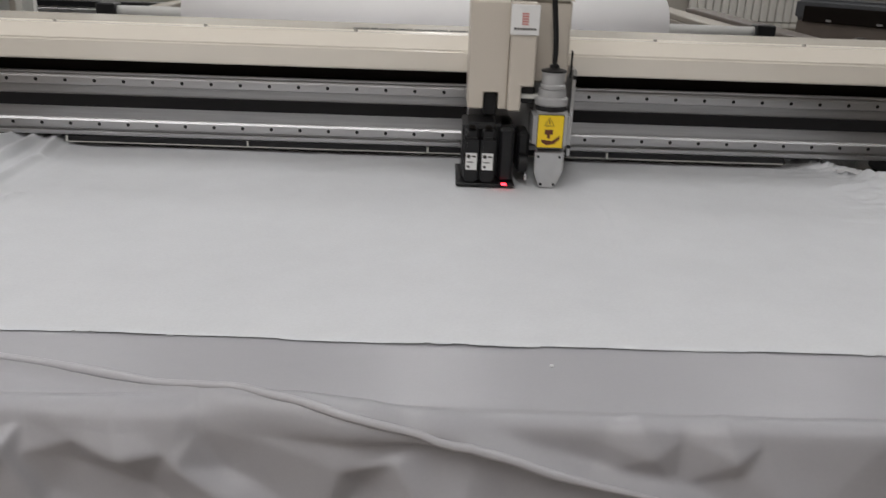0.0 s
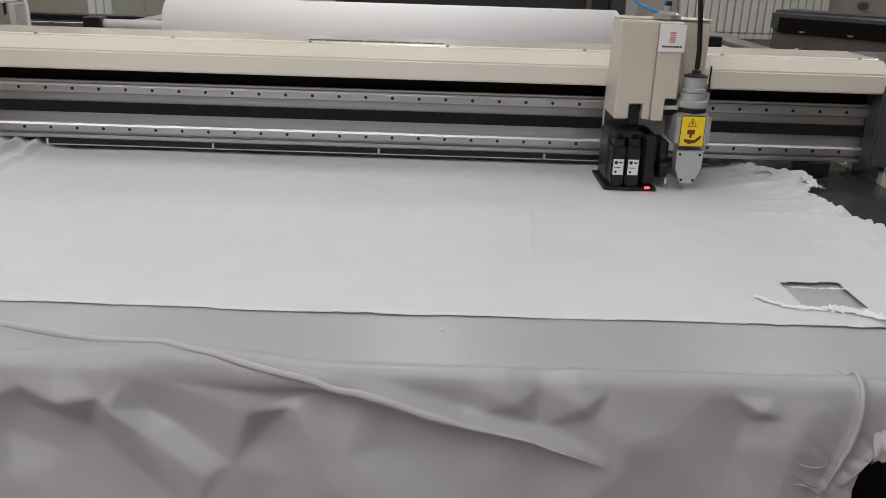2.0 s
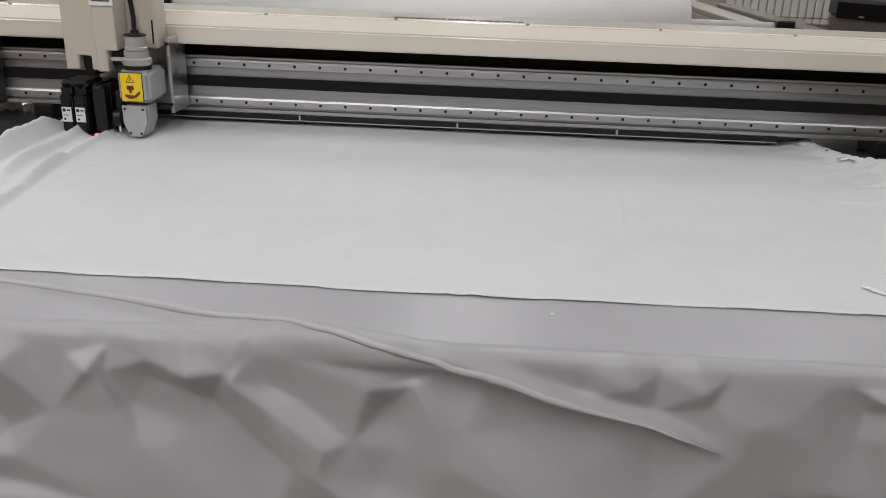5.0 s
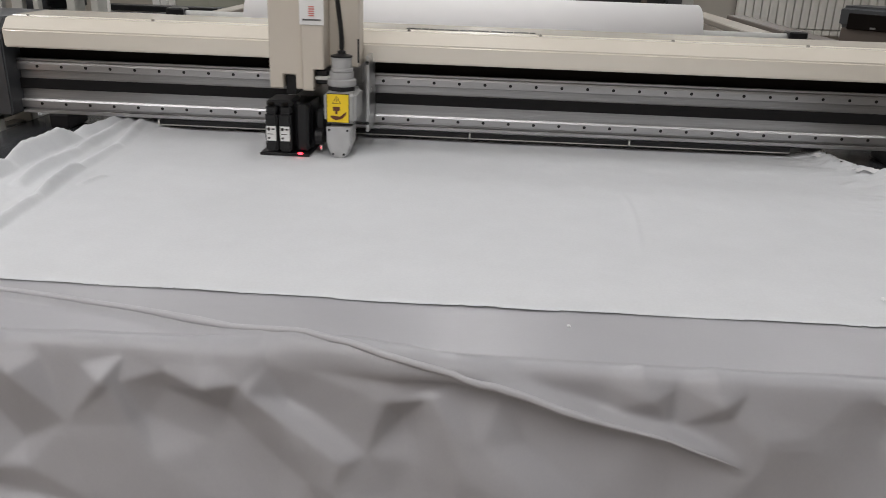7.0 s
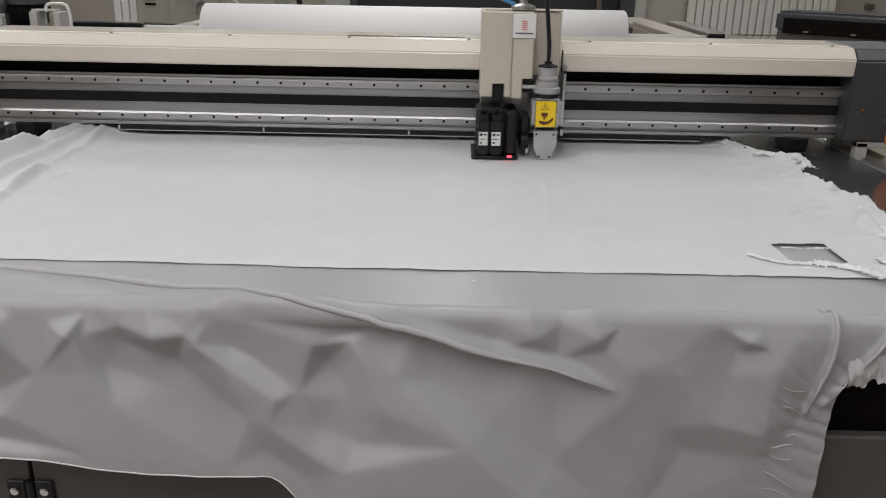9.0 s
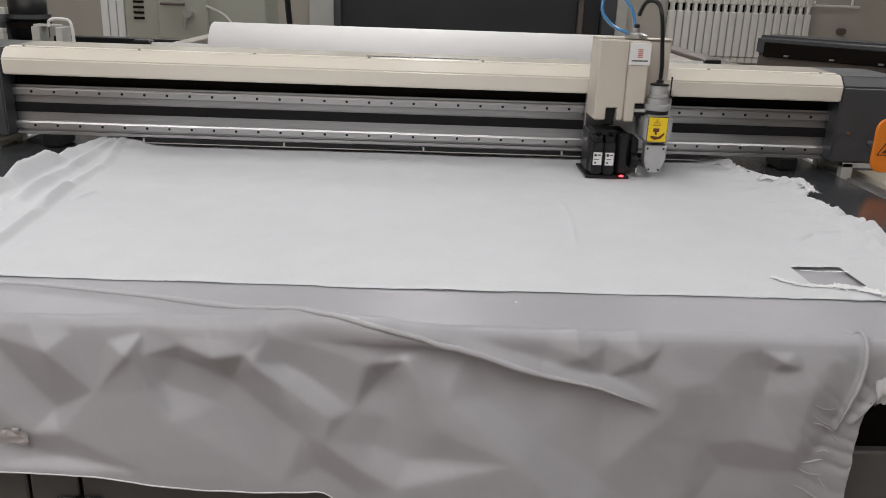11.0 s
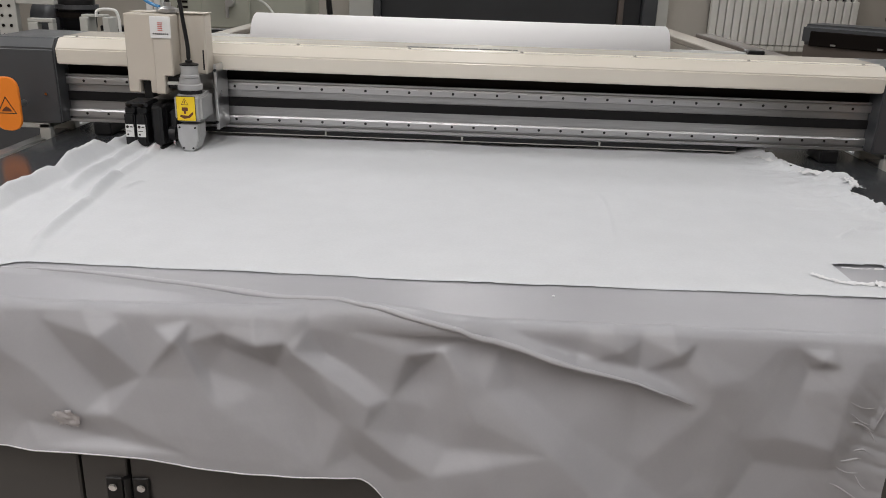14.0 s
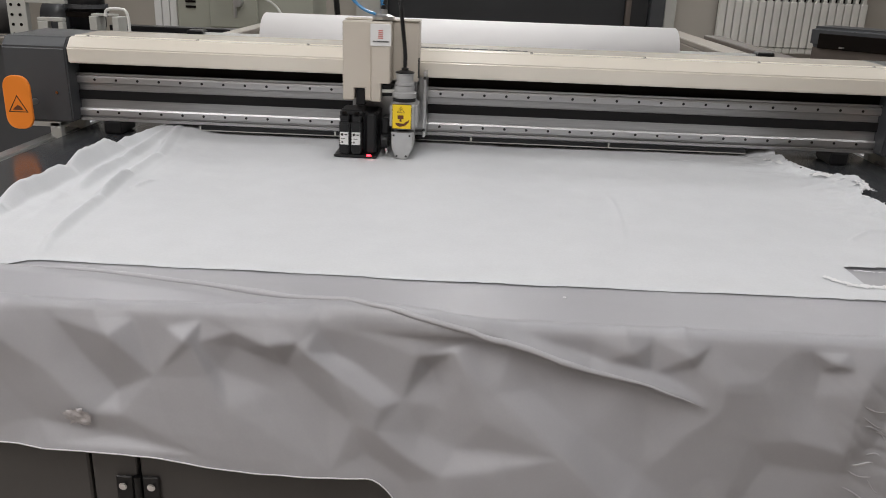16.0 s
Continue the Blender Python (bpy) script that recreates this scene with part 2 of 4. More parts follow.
def table():
    t = thing("cutting_table", "long dark grey flatbed cutting table on a steel cabinet base", "table")
    part("bed", box(-1.135, 1.135, FRONT + 0.03, 1.9, BED_TOP - 0.06, BED_TOP, 0.004), M["bed"], t, "smooth dark slate-grey work surface")
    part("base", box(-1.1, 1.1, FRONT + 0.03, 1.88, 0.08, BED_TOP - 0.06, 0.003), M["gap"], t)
    part("front_rail", box(-1.135, 1.135, FRONT + 0.035, FRONT + 0.06, BED_TOP - 0.085, BED_TOP - 0.004, 0.004), M["cap"], t)
    for s in (-1, 1):
        a, b = sorted((s * 1.14, s * 1.215))
        part("side_rail", box(a, b, FRONT - 0.03, 1.9, BED_TOP - 0.09, BED_TOP - 0.012, 0.003), M["light_paint"], t, "cream painted steel running rail")
        a, b = sorted((s * 1.16, s * 1.195))
        part("guide", box(a, b, FRONT, 1.88, BED_TOP - 0.012, BED_TOP - 0.004, 0.002), M["rail"], t, "ground steel linear guide")
    for x0, x1 in ((-1.13, -0.565), (-0.485, 0.47), (0.48, 1.13)):
        part("front_panel", box(x0, x1, FRONT, FRONT + 0.02, 0.1, BED_TOP - 0.17, 0.003), M["cabinet"], t, "grey painted steel cabinet panel")
    part("post", box(-0.56, -0.49, FRONT, FRONT + 0.02, 0.1, BED_TOP - 0.17, 0.002), M["cabinet"], t)
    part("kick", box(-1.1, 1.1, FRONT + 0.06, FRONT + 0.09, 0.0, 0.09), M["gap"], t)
    h = part("hinge", join(box(-0.523, -0.496, FRONT - 0.006, FRONT - 0.001, 0.49, 0.572, 0.002),
                           cyl((-0.489, FRONT - 0.004, 0.531), "z", 0.006, 0.082)), M["black"], t, "black steel hinge with four bolts")
    part("leaf", box(-0.482, -0.455, FRONT - 0.006, FRONT - 0.001, 0.49, 0.572, 0.002), M["black"], h)
    for x in (-0.511, -0.467):
        for z in (0.508, 0.556):
            part("bolt", cyl((x, FRONT - 0.008, z), "y", 0.0065, 0.006, n=12, bevel=0.0015), M["chrome"], h)


# ---- the gantry ----
def gantry():
    """The beam across the table; y = 0 is the plane of its rail holes."""
    g = thing("gantry", "cream and aluminium gantry beam of a flatbed cutting machine", "machine")
    part("cover", extrude_x([(-0.05, 1.049), (-0.054, 1.09), (-0.028, 1.117), (0.0, 1.1175), (0.002, 1.119), (0.16, 1.119), (0.17, 1.05)], -1.095, 1.1, bevel=0.003), M["cream"], g,
         "glossy cream painted sheet-metal beam cover")
    # near-black body: the shade under the cover is in its colour
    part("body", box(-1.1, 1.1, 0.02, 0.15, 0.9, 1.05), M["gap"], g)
    part("back_plate", box(-1.1, 1.1, 0.008, 0.018, 0.886, 1.016, 0.002), M["aluminium"], g, "brushed aluminium beam face")
    part("ledge", box(-1.1, 1.1, -0.002, 0.008, 1.0135, 1.018, 0.001), M["rail"], g)
    part("lower_lip", box(-1.1, 1.1, -0.003, 0.008, 0.886, 0.8945, 0.001), M["rail"], g)
    part("belt", box(-1.1, 1.1, 0.001, 0.007, 0.9455, 0.970, 0.001), M["belt"], g, "black rubber drive belt")
    screws = []
    for z in (1.0, 0.91):
        r = part("rail", extrude_x([(0.008, z - 0.010), (-0.001, z - 0.010), (-0.0025, z - 0.0085), (-0.0025, z + 0.006), (0.0, z + 0.0105), (0.008, z + 0.0105)],
                                   -1.125, 1.125), M["rail"], g, "ground steel linear rail with bolt holes")
        hole = None
        for i in range(38):
            x = (i - 18.5) * 0.06
            if hole is None:
                hole = part("bolt_hole", lathe((0, 0, 0), [(0.0037, 0), (0.0037, 0.0012), (0.0026, 0.0012)], n=12), M["black"], r)
                data = hole.data
                hole.matrix_basis = pose(x, -0.002, z, 90, 0, 0)
            else:
                o = new("bolt_hole", data)
                o.parent, o.matrix_basis = r, pose(x, -0.002, z, 90, 0, 0)
    for k in range(4):
        x = -0.76 + 0.38 * k
        s = part("skirt", box(x + 0.002, x + 0.376, -0.005, 0.0, 0.8735, 0.8845), M["black"], g, "black bristle strip with a pale lower edge")
        part("lip", box(x + 0.002, x + 0.376, -0.004, 0.001, 0.8705, 0.873), M["light_paint"], s)
        part("clip", box(x - 0.0025, x + 0.0015, -0.007, 0.0, 0.872, 0.884), M["light_paint"], s)
    for k in range(8):
        part("cover_screw", cyl((-1.05 + 0.3 * k, -0.012, 1.1185), "z", 0.0045, 0.005, n=10, bevel=0.001), M["chrome"], g)
    # name lettering on the cover's top edge cannot be read
    bars = None
    for k in range(17):
        w = 0.012 + 0.010 * random.random()
        x = -0.16 + 0.018 * k
        bars = box(x, x + w * 0.9, 0.02 + 0.006 * random.random(), 0.045, 1.1192, 1.1198, bm=bars)
    part("lettering", bars, M["ink"], g, "black bars of lettering on the cover")
    # end caps on their feet, with the orange pull plates
    for s in (-1, 1):
        prof = [(-0.048, 0.888), (-0.052, 1.088), (-0.026, 1.115), (0.19, 1.117), (0.2, 1.06), (0.2, 0.885)]
        a, b = sorted((s * 1.1, s * 1.275))
        c = part("end_cap", extrude_x(prof, a, b, bevel=0.004), M["cap"], g, "slate-grey sheet-metal end cap with a chamfered top")
        for z, y in ((0.99, -0.0515),):
            part("screw", cyl((s * 1.135, y, z - 0.022), "y", 0.004, 0.004, n=10), M["chrome"], c)
        a, b = sorted((s * 1.14, s * 1.17))
        f = part("foot", box(a, b, -0.045, -0.02, BED_TOP - 0.01, 0.885, 0.002), M["light_paint"], g, "pale painted foot of the beam")
        a, b = sorted((s * 1.14, s * 1.24))
        part("arm", box(a, b, -0.045, 0.16, 0.872, 0.886, 0.002), M["light_paint"], f)
        part("arm", box(a, b, 0.1, 0.13, BED_TOP - 0.01, 0.873, 0.002), M["light_paint"], f)
        a, b = sorted((s * 0.985, s * 1.035))
        part("slider", box(a, b, -0.01, 0.09, BED_TOP + 0.002, 0.886, 0.004), M["black"], g, "black slider block under the beam")
        # the oval plate
        outline = []
        for k in range(32):
            q = 2 * math.pi * (k + 0.5) / 32
            outline.append((s * 1.19 + 0.036 * (abs(math.cos(q)) ** 0.7) * (1 if math.cos(q) > 0 else -1),
                            0.955 + 0.034 * math.sin(q) + (0.036 if math.sin(q) > 0 else -0.036)))
        p = part("pull_plate", extrude_y(outline, -0.155, -0.145, bevel=0.002), M["orange"], g, "orange oval plate with a black warning triangle")
        cx, cz = s * 1.19, 0.945
        for rot in range(3):
            q0, q1 = radians(90 + 120 * rot), radians(210 + 120 * rot)
            a0, a1 = Vector((cx + 0.03 * math.cos(q0), cz + 0.03 * math.sin(q0))), Vector((cx + 0.03 * math.cos(q1), cz + 0.03 * math.sin(q1)))
            mid = Vector((cx, cz))
            part("triangle_bar", extrude_y([a0, a1, a1.lerp(mid, 0.14), a0.lerp(mid, 0.14)], -0.1558, -0.1552), M["ink"], p)
        part("pictogram", extrude_y([(cx - 0.014, cz - 0.009), (cx + 0.014, cz - 0.009), (cx + 0.008, cz - 0.001), (cx, cz + 0.004), (cx - 0.008, cz - 0.002)], -0.1558, -0.1552), M["brown_print"], p)
        part("stay", cyl((s * 1.19, -0.105, 0.945), "y", 0.008, 0.08), M["steel"], p)
    return g


# ---- the tool head ----
def tool_head():
    """x = 0 is the spindle's axis; y = 0 the plane of the rail holes."""
    h = thing("tool_head", "cream tool carriage with ink cartridges and a cutting spindle", "machine head")
    part("carriage_plate", box(-0.15, 0.05, -0.03, -0.012, 0.905, 1.06, 0.002), M["steel"], h, "steel carriage plate")
    part("side_plate", box(0.046, 0.054, -0.11, -0.012, 0.9, 1.07, 0.0015), M["steel"], h, "steel edge plate")
    for z in (0.92, 1.055):
        part("side_bolt", cyl((0.05, -0.112, z), "y", 0.004, 0.005, n=10), M["black"], h)
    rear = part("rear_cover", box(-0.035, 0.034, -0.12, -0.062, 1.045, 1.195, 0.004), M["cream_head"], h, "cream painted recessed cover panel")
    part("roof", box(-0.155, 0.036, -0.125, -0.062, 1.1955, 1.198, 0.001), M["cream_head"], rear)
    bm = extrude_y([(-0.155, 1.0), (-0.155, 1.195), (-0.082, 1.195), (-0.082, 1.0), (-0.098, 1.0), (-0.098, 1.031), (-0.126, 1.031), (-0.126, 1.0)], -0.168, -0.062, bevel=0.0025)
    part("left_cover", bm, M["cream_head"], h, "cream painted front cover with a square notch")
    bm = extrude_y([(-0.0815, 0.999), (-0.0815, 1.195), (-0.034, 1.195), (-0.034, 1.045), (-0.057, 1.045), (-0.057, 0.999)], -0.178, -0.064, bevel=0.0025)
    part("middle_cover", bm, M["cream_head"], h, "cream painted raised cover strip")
    tag = part("tag", box(-0.084, -0.032, -0.1815, -0.1785, 1.138, 1.191, 0.001), M["white"], h, "white maker's tag with a red mark")
    for k in range(5):
        part("mark", box(-0.064, -0.052, -0.1823, -0.1817, 1.156 + 0.0045 * k, 1.1585 + 0.0045 * k), M["red_print"], tag)
    bars = None
    for k in range(8):
        bars = box(-0.077 + 0.005 * k, -0.0733 + 0.005 * k, -0.1823, -0.1817, 1.147, 1.1505, bm=bars)
    part("lettering", bars, M["ink"], tag)
    fit_ = part("fitting", lathe((-0.058, -0.12, 1.198), [(0.028, 0), (0.028, 0.008), (0.016, 0.013), (0.009, 0.014), (0.009, 0.024), (0.005, 0.026)], n=12), M["steel"], h, "metal air fitting with a blue hose")
    part("elbow", lathe((-0.058, -0.12, 1.223), [(0.007, 0), (0.007, 0.008), (0.004, 0.01)], n=10), M["black"], fit_)
    part("air_hose", pipe([(-0.078, -0.12, 1.21), (-0.115, -0.115, 1.222), (-0.15, -0.11, 1.257), (-0.142, -0.1, 1.3), (-0.1, -0.09, 1.303), (-0.068, -0.1, 1.268), (-0.06, -0.115, 1.218)], 0.0042), M["hose"], fit_, "clear blue air hose loop", True)
    part("bridge", box(-0.14, 0.03, -0.0615, -0.03, 1.0, 1.047, 0.002), M["steel"], h)
    part("bracket_block", box(-0.056, -0.03, -0.16, -0.1, 1.012, 1.042, 0.002), M["black"], h)
    part("bracket_bar", box(-0.056, -0.018, -0.168, -0.15, 1.022, 1.03, 0.001), M["light_paint"], h)
    part("rod", cyl((0.036, -0.15, 1.085), "z", 0.002, 0.05, n=8), M["black"], h)
    part("notch_block", box(-0.124, -0.1, -0.15, -0.06, 0.985, 1.03, 0.002), M["black"], h)
    # ink cartridges in their carrier
    carrier = part("cartridge_carrier", box(-0.162, -0.064, -0.17, -0.08, 0.866, 0.972, 0.004), M["black"], h, "black plastic ink cartridge carrier")
    part("base_plate", box(-0.172, -0.062, -0.214, -0.07, 0.8615, 0.868, 0.002), M["black"], carrier)
    part("side_block", box(-0.094, -0.066, -0.2, -0.1, 0.868, 0.972, 0.006), M["black"], carrier)
    part("latch", box(-0.158, -0.1, -0.2, -0.12, 0.964, 0.98, 0.005), M["black"], carrier)
    part("led", cyl((-0.082, -0.2145, 0.8685), "x", 0.0026, 0.010, n=10, bevel=0.0008), M["led"], carrier, "small red indicator light")
    for x in (-0.145, -0.115):
        c = part("cartridge", box(x - 0.0135, x + 0.0135, -0.212, -0.1, 0.869, 0.954, 0.004, segments=2), M["black"], carrier, "black ink cartridge with a white label")
        part("cap", box(x - 0.0125, x + 0.0125, -0.206, -0.14, 0.95, 0.969, 0.004), M["black"], c)
        part("snap", box(x - 0.006, x + 0.006, -0.21, -0.16, 0.9695, 0.976, 0.002), M["gap"], c)
        lab = part("label", box(x - 0.0105, x + 0.0105, -0.2136, -0.2122, 0.894, 0.926), M["white"], c, "white cartridge label with black marks")
        part("ring", cyl((x - 0.005, -0.2139, 0.9195), "y", 0.0036, 0.0006, n=14), M["ink"], lab)
        part("mark", box(x + 0.001, x + 0.008, -0.2142, -0.2136, 0.918, 0.921), M["ink"], lab)
        part("mark", box(x - 0.008, x + 0.004, -0.2142, -0.2136, 0.908, 0.9095), M["ink"], lab)
        part("spot", cyl((x - 0.005, -0.2139, 0.900), "y", 0.0025, 0.0006, n=10), M["ink"], lab)
    sensor = part("sensor", box(-0.058, -0.034, -0.17, -0.1, 0.88, 0.958, 0.006), M["black"], h, "black sensor block")
    part("wheel", cyl((-0.046, -0.175, 0.9), "x", 0.018, 0.016), M["black"], sensor)
    part("pin", cyl((-0.04, -0.19, 0.878), "z", 0.003, 0.012, n=8), M["chrome"], sensor)
    # the spindle slides up and down on the head
    sp = new("spindle")
    sp.parent = h
    sp.empty_display_size = 0.03
    cy = -0.165
    part("motor", lathe((0.0025, cy, 1.043), [(0.0235, 0), (0.0235, 0.006), (0.0215, 0.008), (0.0215, 0.026), (0.0225, 0.027), (0.0225, 0.03)], n=44), M["motor"], sp, "silver spindle motor")
    part("motor_cap", lathe((0.0025, cy, 1.073), [(0.0235, 0), (0.0235, 0.003), (0.009, 0.007), (0.009, 0.012), (0.004, 0.014), (0.004, 0.02)]), M["black"], sp, "black motor cap")
    part("collar", lathe((0.002, cy, 1.012), [(0.029, 0), (0.031, 0.003), (0.031, 0.013), (0.029, 0.015), (0.026, 0.016), (0.026, 0.03)], n=44), M["motor"], sp, "turned steel collar")
    part("ring", lathe((0.002, cy, 1.003), [(0.029, 0), (0.029, 0.009)]), M["black"], sp)
    part("spindle_body", box(-0.032, 0.038, -0.2, -0.1, 0.934, 1.003, 0.008, segments=3), M["motor"], sp, "grey spindle housing")
    st = part("warning_sticker", box(-0.025, 0.024, -0.2016, -0.2004, 0.937, 1.0), M["ink"], sp, "yellow warning sticker with a black pictogram")
    part("sticker_face", box(-0.0238, 0.0228, -0.2023, -0.2017, 0.9385, 0.9985), M["yellow"], st)
    y0, y1 = -0.2029, -0.2024
    for q in range(3):
        q0, q1 = radians(90 + 120 * q), radians(210 + 120 * q)
        c0 = Vector((-0.003, 0.984))
        a0, a1 = c0 + 0.011 * Vector((math.cos(q0), math.sin(q0))), c0 + 0.011 * Vector((math.cos(q1), math.sin(q1)))
        part("triangle_bar", extrude_y([a0, a1, a1.lerp(c0, 0.16), a0.lerp(c0, 0.16)], y0, y1), M["brown_print"], st)
    part("mark", box(-0.0038, -0.0022, y0, y1, 0.982, 0.989), M["brown_print"], st)
    part("mark", box(-0.011, 0.004, y0, y1, 0.963, 0.972), M["brown_print"], st)
    part("mark", box(-0.006, -0.001, y0, y1, 0.956, 0.963), M["brown_print"], st)
    part("pictogram", extrude_y([(-0.016, 0.953), (0.004, 0.951), (0.018, 0.962), (0.017, 0.955), (0.008, 0.946), (-0.006, 0.943), (-0.016, 0.948)], y0, y1), M["brown_print"], st)
    gd = part("knife_guard", extrude_y([(-0.0265, 0.9285), (0.0265, 0.9285), (0.026, 0.89), (0.0165, 0.866), (0.012, 0.8605), (-0.012, 0.8605), (-0.0165, 0.866), (-0.026, 0.89)], -0.203, -0.197, bevel=0.001), M["steel"], sp, "bare steel knife guard plate")
    part("guard_back", extrude_y([(-0.02, 0.9285), (0.03, 0.9285), (0.03, 0.895), (0.018, 0.863), (-0.014, 0.863), (-0.02, 0.89)], -0.196, -0.15, bevel=0.001), M["motor"], gd)
    for x, z in ((-0.02, 0.921), (0.02, 0.921), (-0.012, 0.868), (0.012, 0.868)):
        part("screw", cyl((x, -0.2042, z), "y", 0.0026, 0.002, n=10), M["black"], gd)
    part("cable", pipe([(0.0025, cy, 1.09), (0.003, cy, 1.12), (-0.004, cy - 0.003, 1.18), (-0.012, cy, 1.25), (-0.02, -0.14, 1.272), (-0.042, -0.125, 1.272), (-0.052, -0.12, 1.25), (-0.056, -0.12, 1.235)], 0.0052), M["black"], sp, "black cable arching to the top", True)
    return h, sp


# ---- the cloth and the film ----
def smooth(a, b, x):
    t = min(max((x - a) / (b - a), 0.0), 1.0)
    return t * t * (3 - 2 * t)


def fbm(x, y, z=0.0, octaves=4):
    return noise.fractal(Vector((x, y, z)), 1.0, 2.0, octaves, noise_basis="PERLIN_ORIGINAL")


def grid_mesh(name, nu, nv, place, keep=None, mat=None, thick=0.0):
    """A sheet of nu x nv cells; place(u, v) gives a point, keep(u, v) whether a cell is there."""
    verts = [place(i / nu, j / nv) for j in range(nv + 1) for i in range(nu + 1)]
    faces = []
    for j in range(nv):
        for i in range(nu):
            if keep is None or keep((i + 0.5) / nu, (j + 0.5) / nv):
                a = j * (nu + 1) + i
                faces.append((a, a + 1, a + nu + 2, a + nu + 1))
    data = bpy.data.meshes.new(name)
    data.from_pydata(verts, [], faces)
    bm = bmesh.new()
    bm.from_mesh(data)
    bmesh.ops.delete(bm, geom=[v for v in bm.verts if not v.link_faces], context="VERTS")
    bm.to_mesh(data)
    bm.free()
    data.materials.append(mat)
    for p in data.polygons:
        p.use_smooth = True
    ob = new(name, data)
    if thick:
        s = ob.modifiers.new("thickness", "SOLIDIFY")
        s.thickness, s.offset = thick, 0
    return ob


def cloth_material(name, color, rough, through, fibre, bump, sheen=0.0):
    """Thin sheet: part of the light passes through it; mottled fibres and small creases."""
    m = bpy.data.materials.new(name)
    m.use_nodes = True
    nodes, link = m.node_tree.nodes, m.node_tree.links.new
    b = nodes["Principled BSDF"]
    b.inputs["Roughness"].default_value = rough
    b.inputs["Sheen Weight"].default_value = sheen
    tc = nodes.new("ShaderNodeTexCoord")
    n1 = nodes.new("ShaderNodeTexNoise")
    n1.inputs["Scale"].default_value, n1.inputs["Detail"].default_value = 14, 6
    n2 = nodes.new("ShaderNodeTexNoise")
    n2.inputs["Scale"].default_value, n2.inputs["Detail"].default_value = 260, 4
    n3 = nodes.new("ShaderNodeTexNoise")
    n3.inputs["Scale"].default_value, n3.inputs["Detail"].default_value = 2.2, 3
    for n in (n1, n2, n3):
        link(tc.outputs["Object"], n.inputs["Vector"])
    add = nodes.new("ShaderNodeMath")
    add.operation = "ADD"
    link(n1.outputs["Fac"], add.inputs[0])
    link(n3.outputs["Fac"], add.inputs[1])
    add2 = nodes.new("ShaderNodeMath")
    add2.operation = "ADD"
    link(add.outputs[0], add2.inputs[0])
    link(n2.outputs["Fac"], add2.inputs[1])
    r = nodes.new("ShaderNodeMapRange")
    r.inputs["From Min"].default_value, r.inputs["From Max"].default_value = 1.0, 2.0
    r.inputs["To Min"].default_value, r.inputs["To Max"].default_value = 1 - fibre, 1 + fibre
    link(add2.outputs[0], r.inputs["Value"])
    sc = nodes.new("ShaderNodeVectorMath")
    sc.operation = "SCALE"
    sc.inputs[0].default_value = color
    link(r.outputs[0], sc.inputs["Scale"])
    link(sc.outputs["Vector"], b.inputs["Base Color"])
    bp = nodes.new("ShaderNodeBump")
    bp.inputs["Strength"].default_value, bp.inputs["Distance"].default_value = bump, 0.003
    link(n1.outputs["Fac"], bp.inputs["Height"])
    bp2 = nodes.new("ShaderNodeBump")
    bp2.inputs["Strength"].default_value, bp2.inputs["Distance"].default_value = 0.12, 0.0006
    link(n2.outputs["Fac"], bp2.inputs["Height"])
    link(bp.outputs["Normal"], bp2.inputs["Normal"])
    link(bp2.outputs["Normal"], b.inputs["Normal"])
    tr = nodes.new("ShaderNodeBsdfTranslucent")
    link(sc.outputs["Vector"], tr.inputs["Color"])
    mx = nodes.new("ShaderNodeMixShader")
    mx.inputs[0].default_value = through
    link(b.outputs[0], mx.inputs[1])
    link(tr.outputs[0], mx.inputs[2])
    link(mx.outputs[0], nodes["Material Output"].inputs["Surface"])
    return m


M["cloth"] = cloth_material("white_nonwoven", (0.654, 0.668, 0.690), 0.85, 0.10, 0.05, 0.22, 0.1)
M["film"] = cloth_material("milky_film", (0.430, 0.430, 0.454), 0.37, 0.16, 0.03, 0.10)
M["film_light"] = cloth_material("frayed_film", (0.56, 0.56, 0.575), 0.5, 0.15, 0.05, 0.3)
# film colour made paler, so that pleats carry a painted highlight
M["pleat"] = cloth_material("highlit_pleat_film", (0.50, 0.497, 0.52), 0.38, 0.16, 0.04, 0.2)
M["gloss"] = material("glossy_film", (0.46, 0.44, 0.45), 0.12, vary=0.05, scale=20, coat=0.6)
M["fray"] = cloth_material("white_frayed_edge", (0.82, 0.82, 0.83), 0.7, 0.15, 0.06, 0.35, 0.1)

FILM_Z = 0.8525
EDGE = -1.156
# the long fold: x and run past the table's edge
FOLD = [(-0.62, -0.112), (-0.50, -0.093), (-0.37, -0.062), (-0.25, -0.025), (-0.18, -0.012), (-0.14, -0.007), (-0.10, -0.004), (-0.06, -0.001), (-0.02, 0.001), (0.02, 0.003), (0.06, 0.008), (0.10, 0.019), (0.14, 0.034), (0.18, 0.046), (0.26, 0.060), (0.31, 0.077), (0.345, 0.093)]
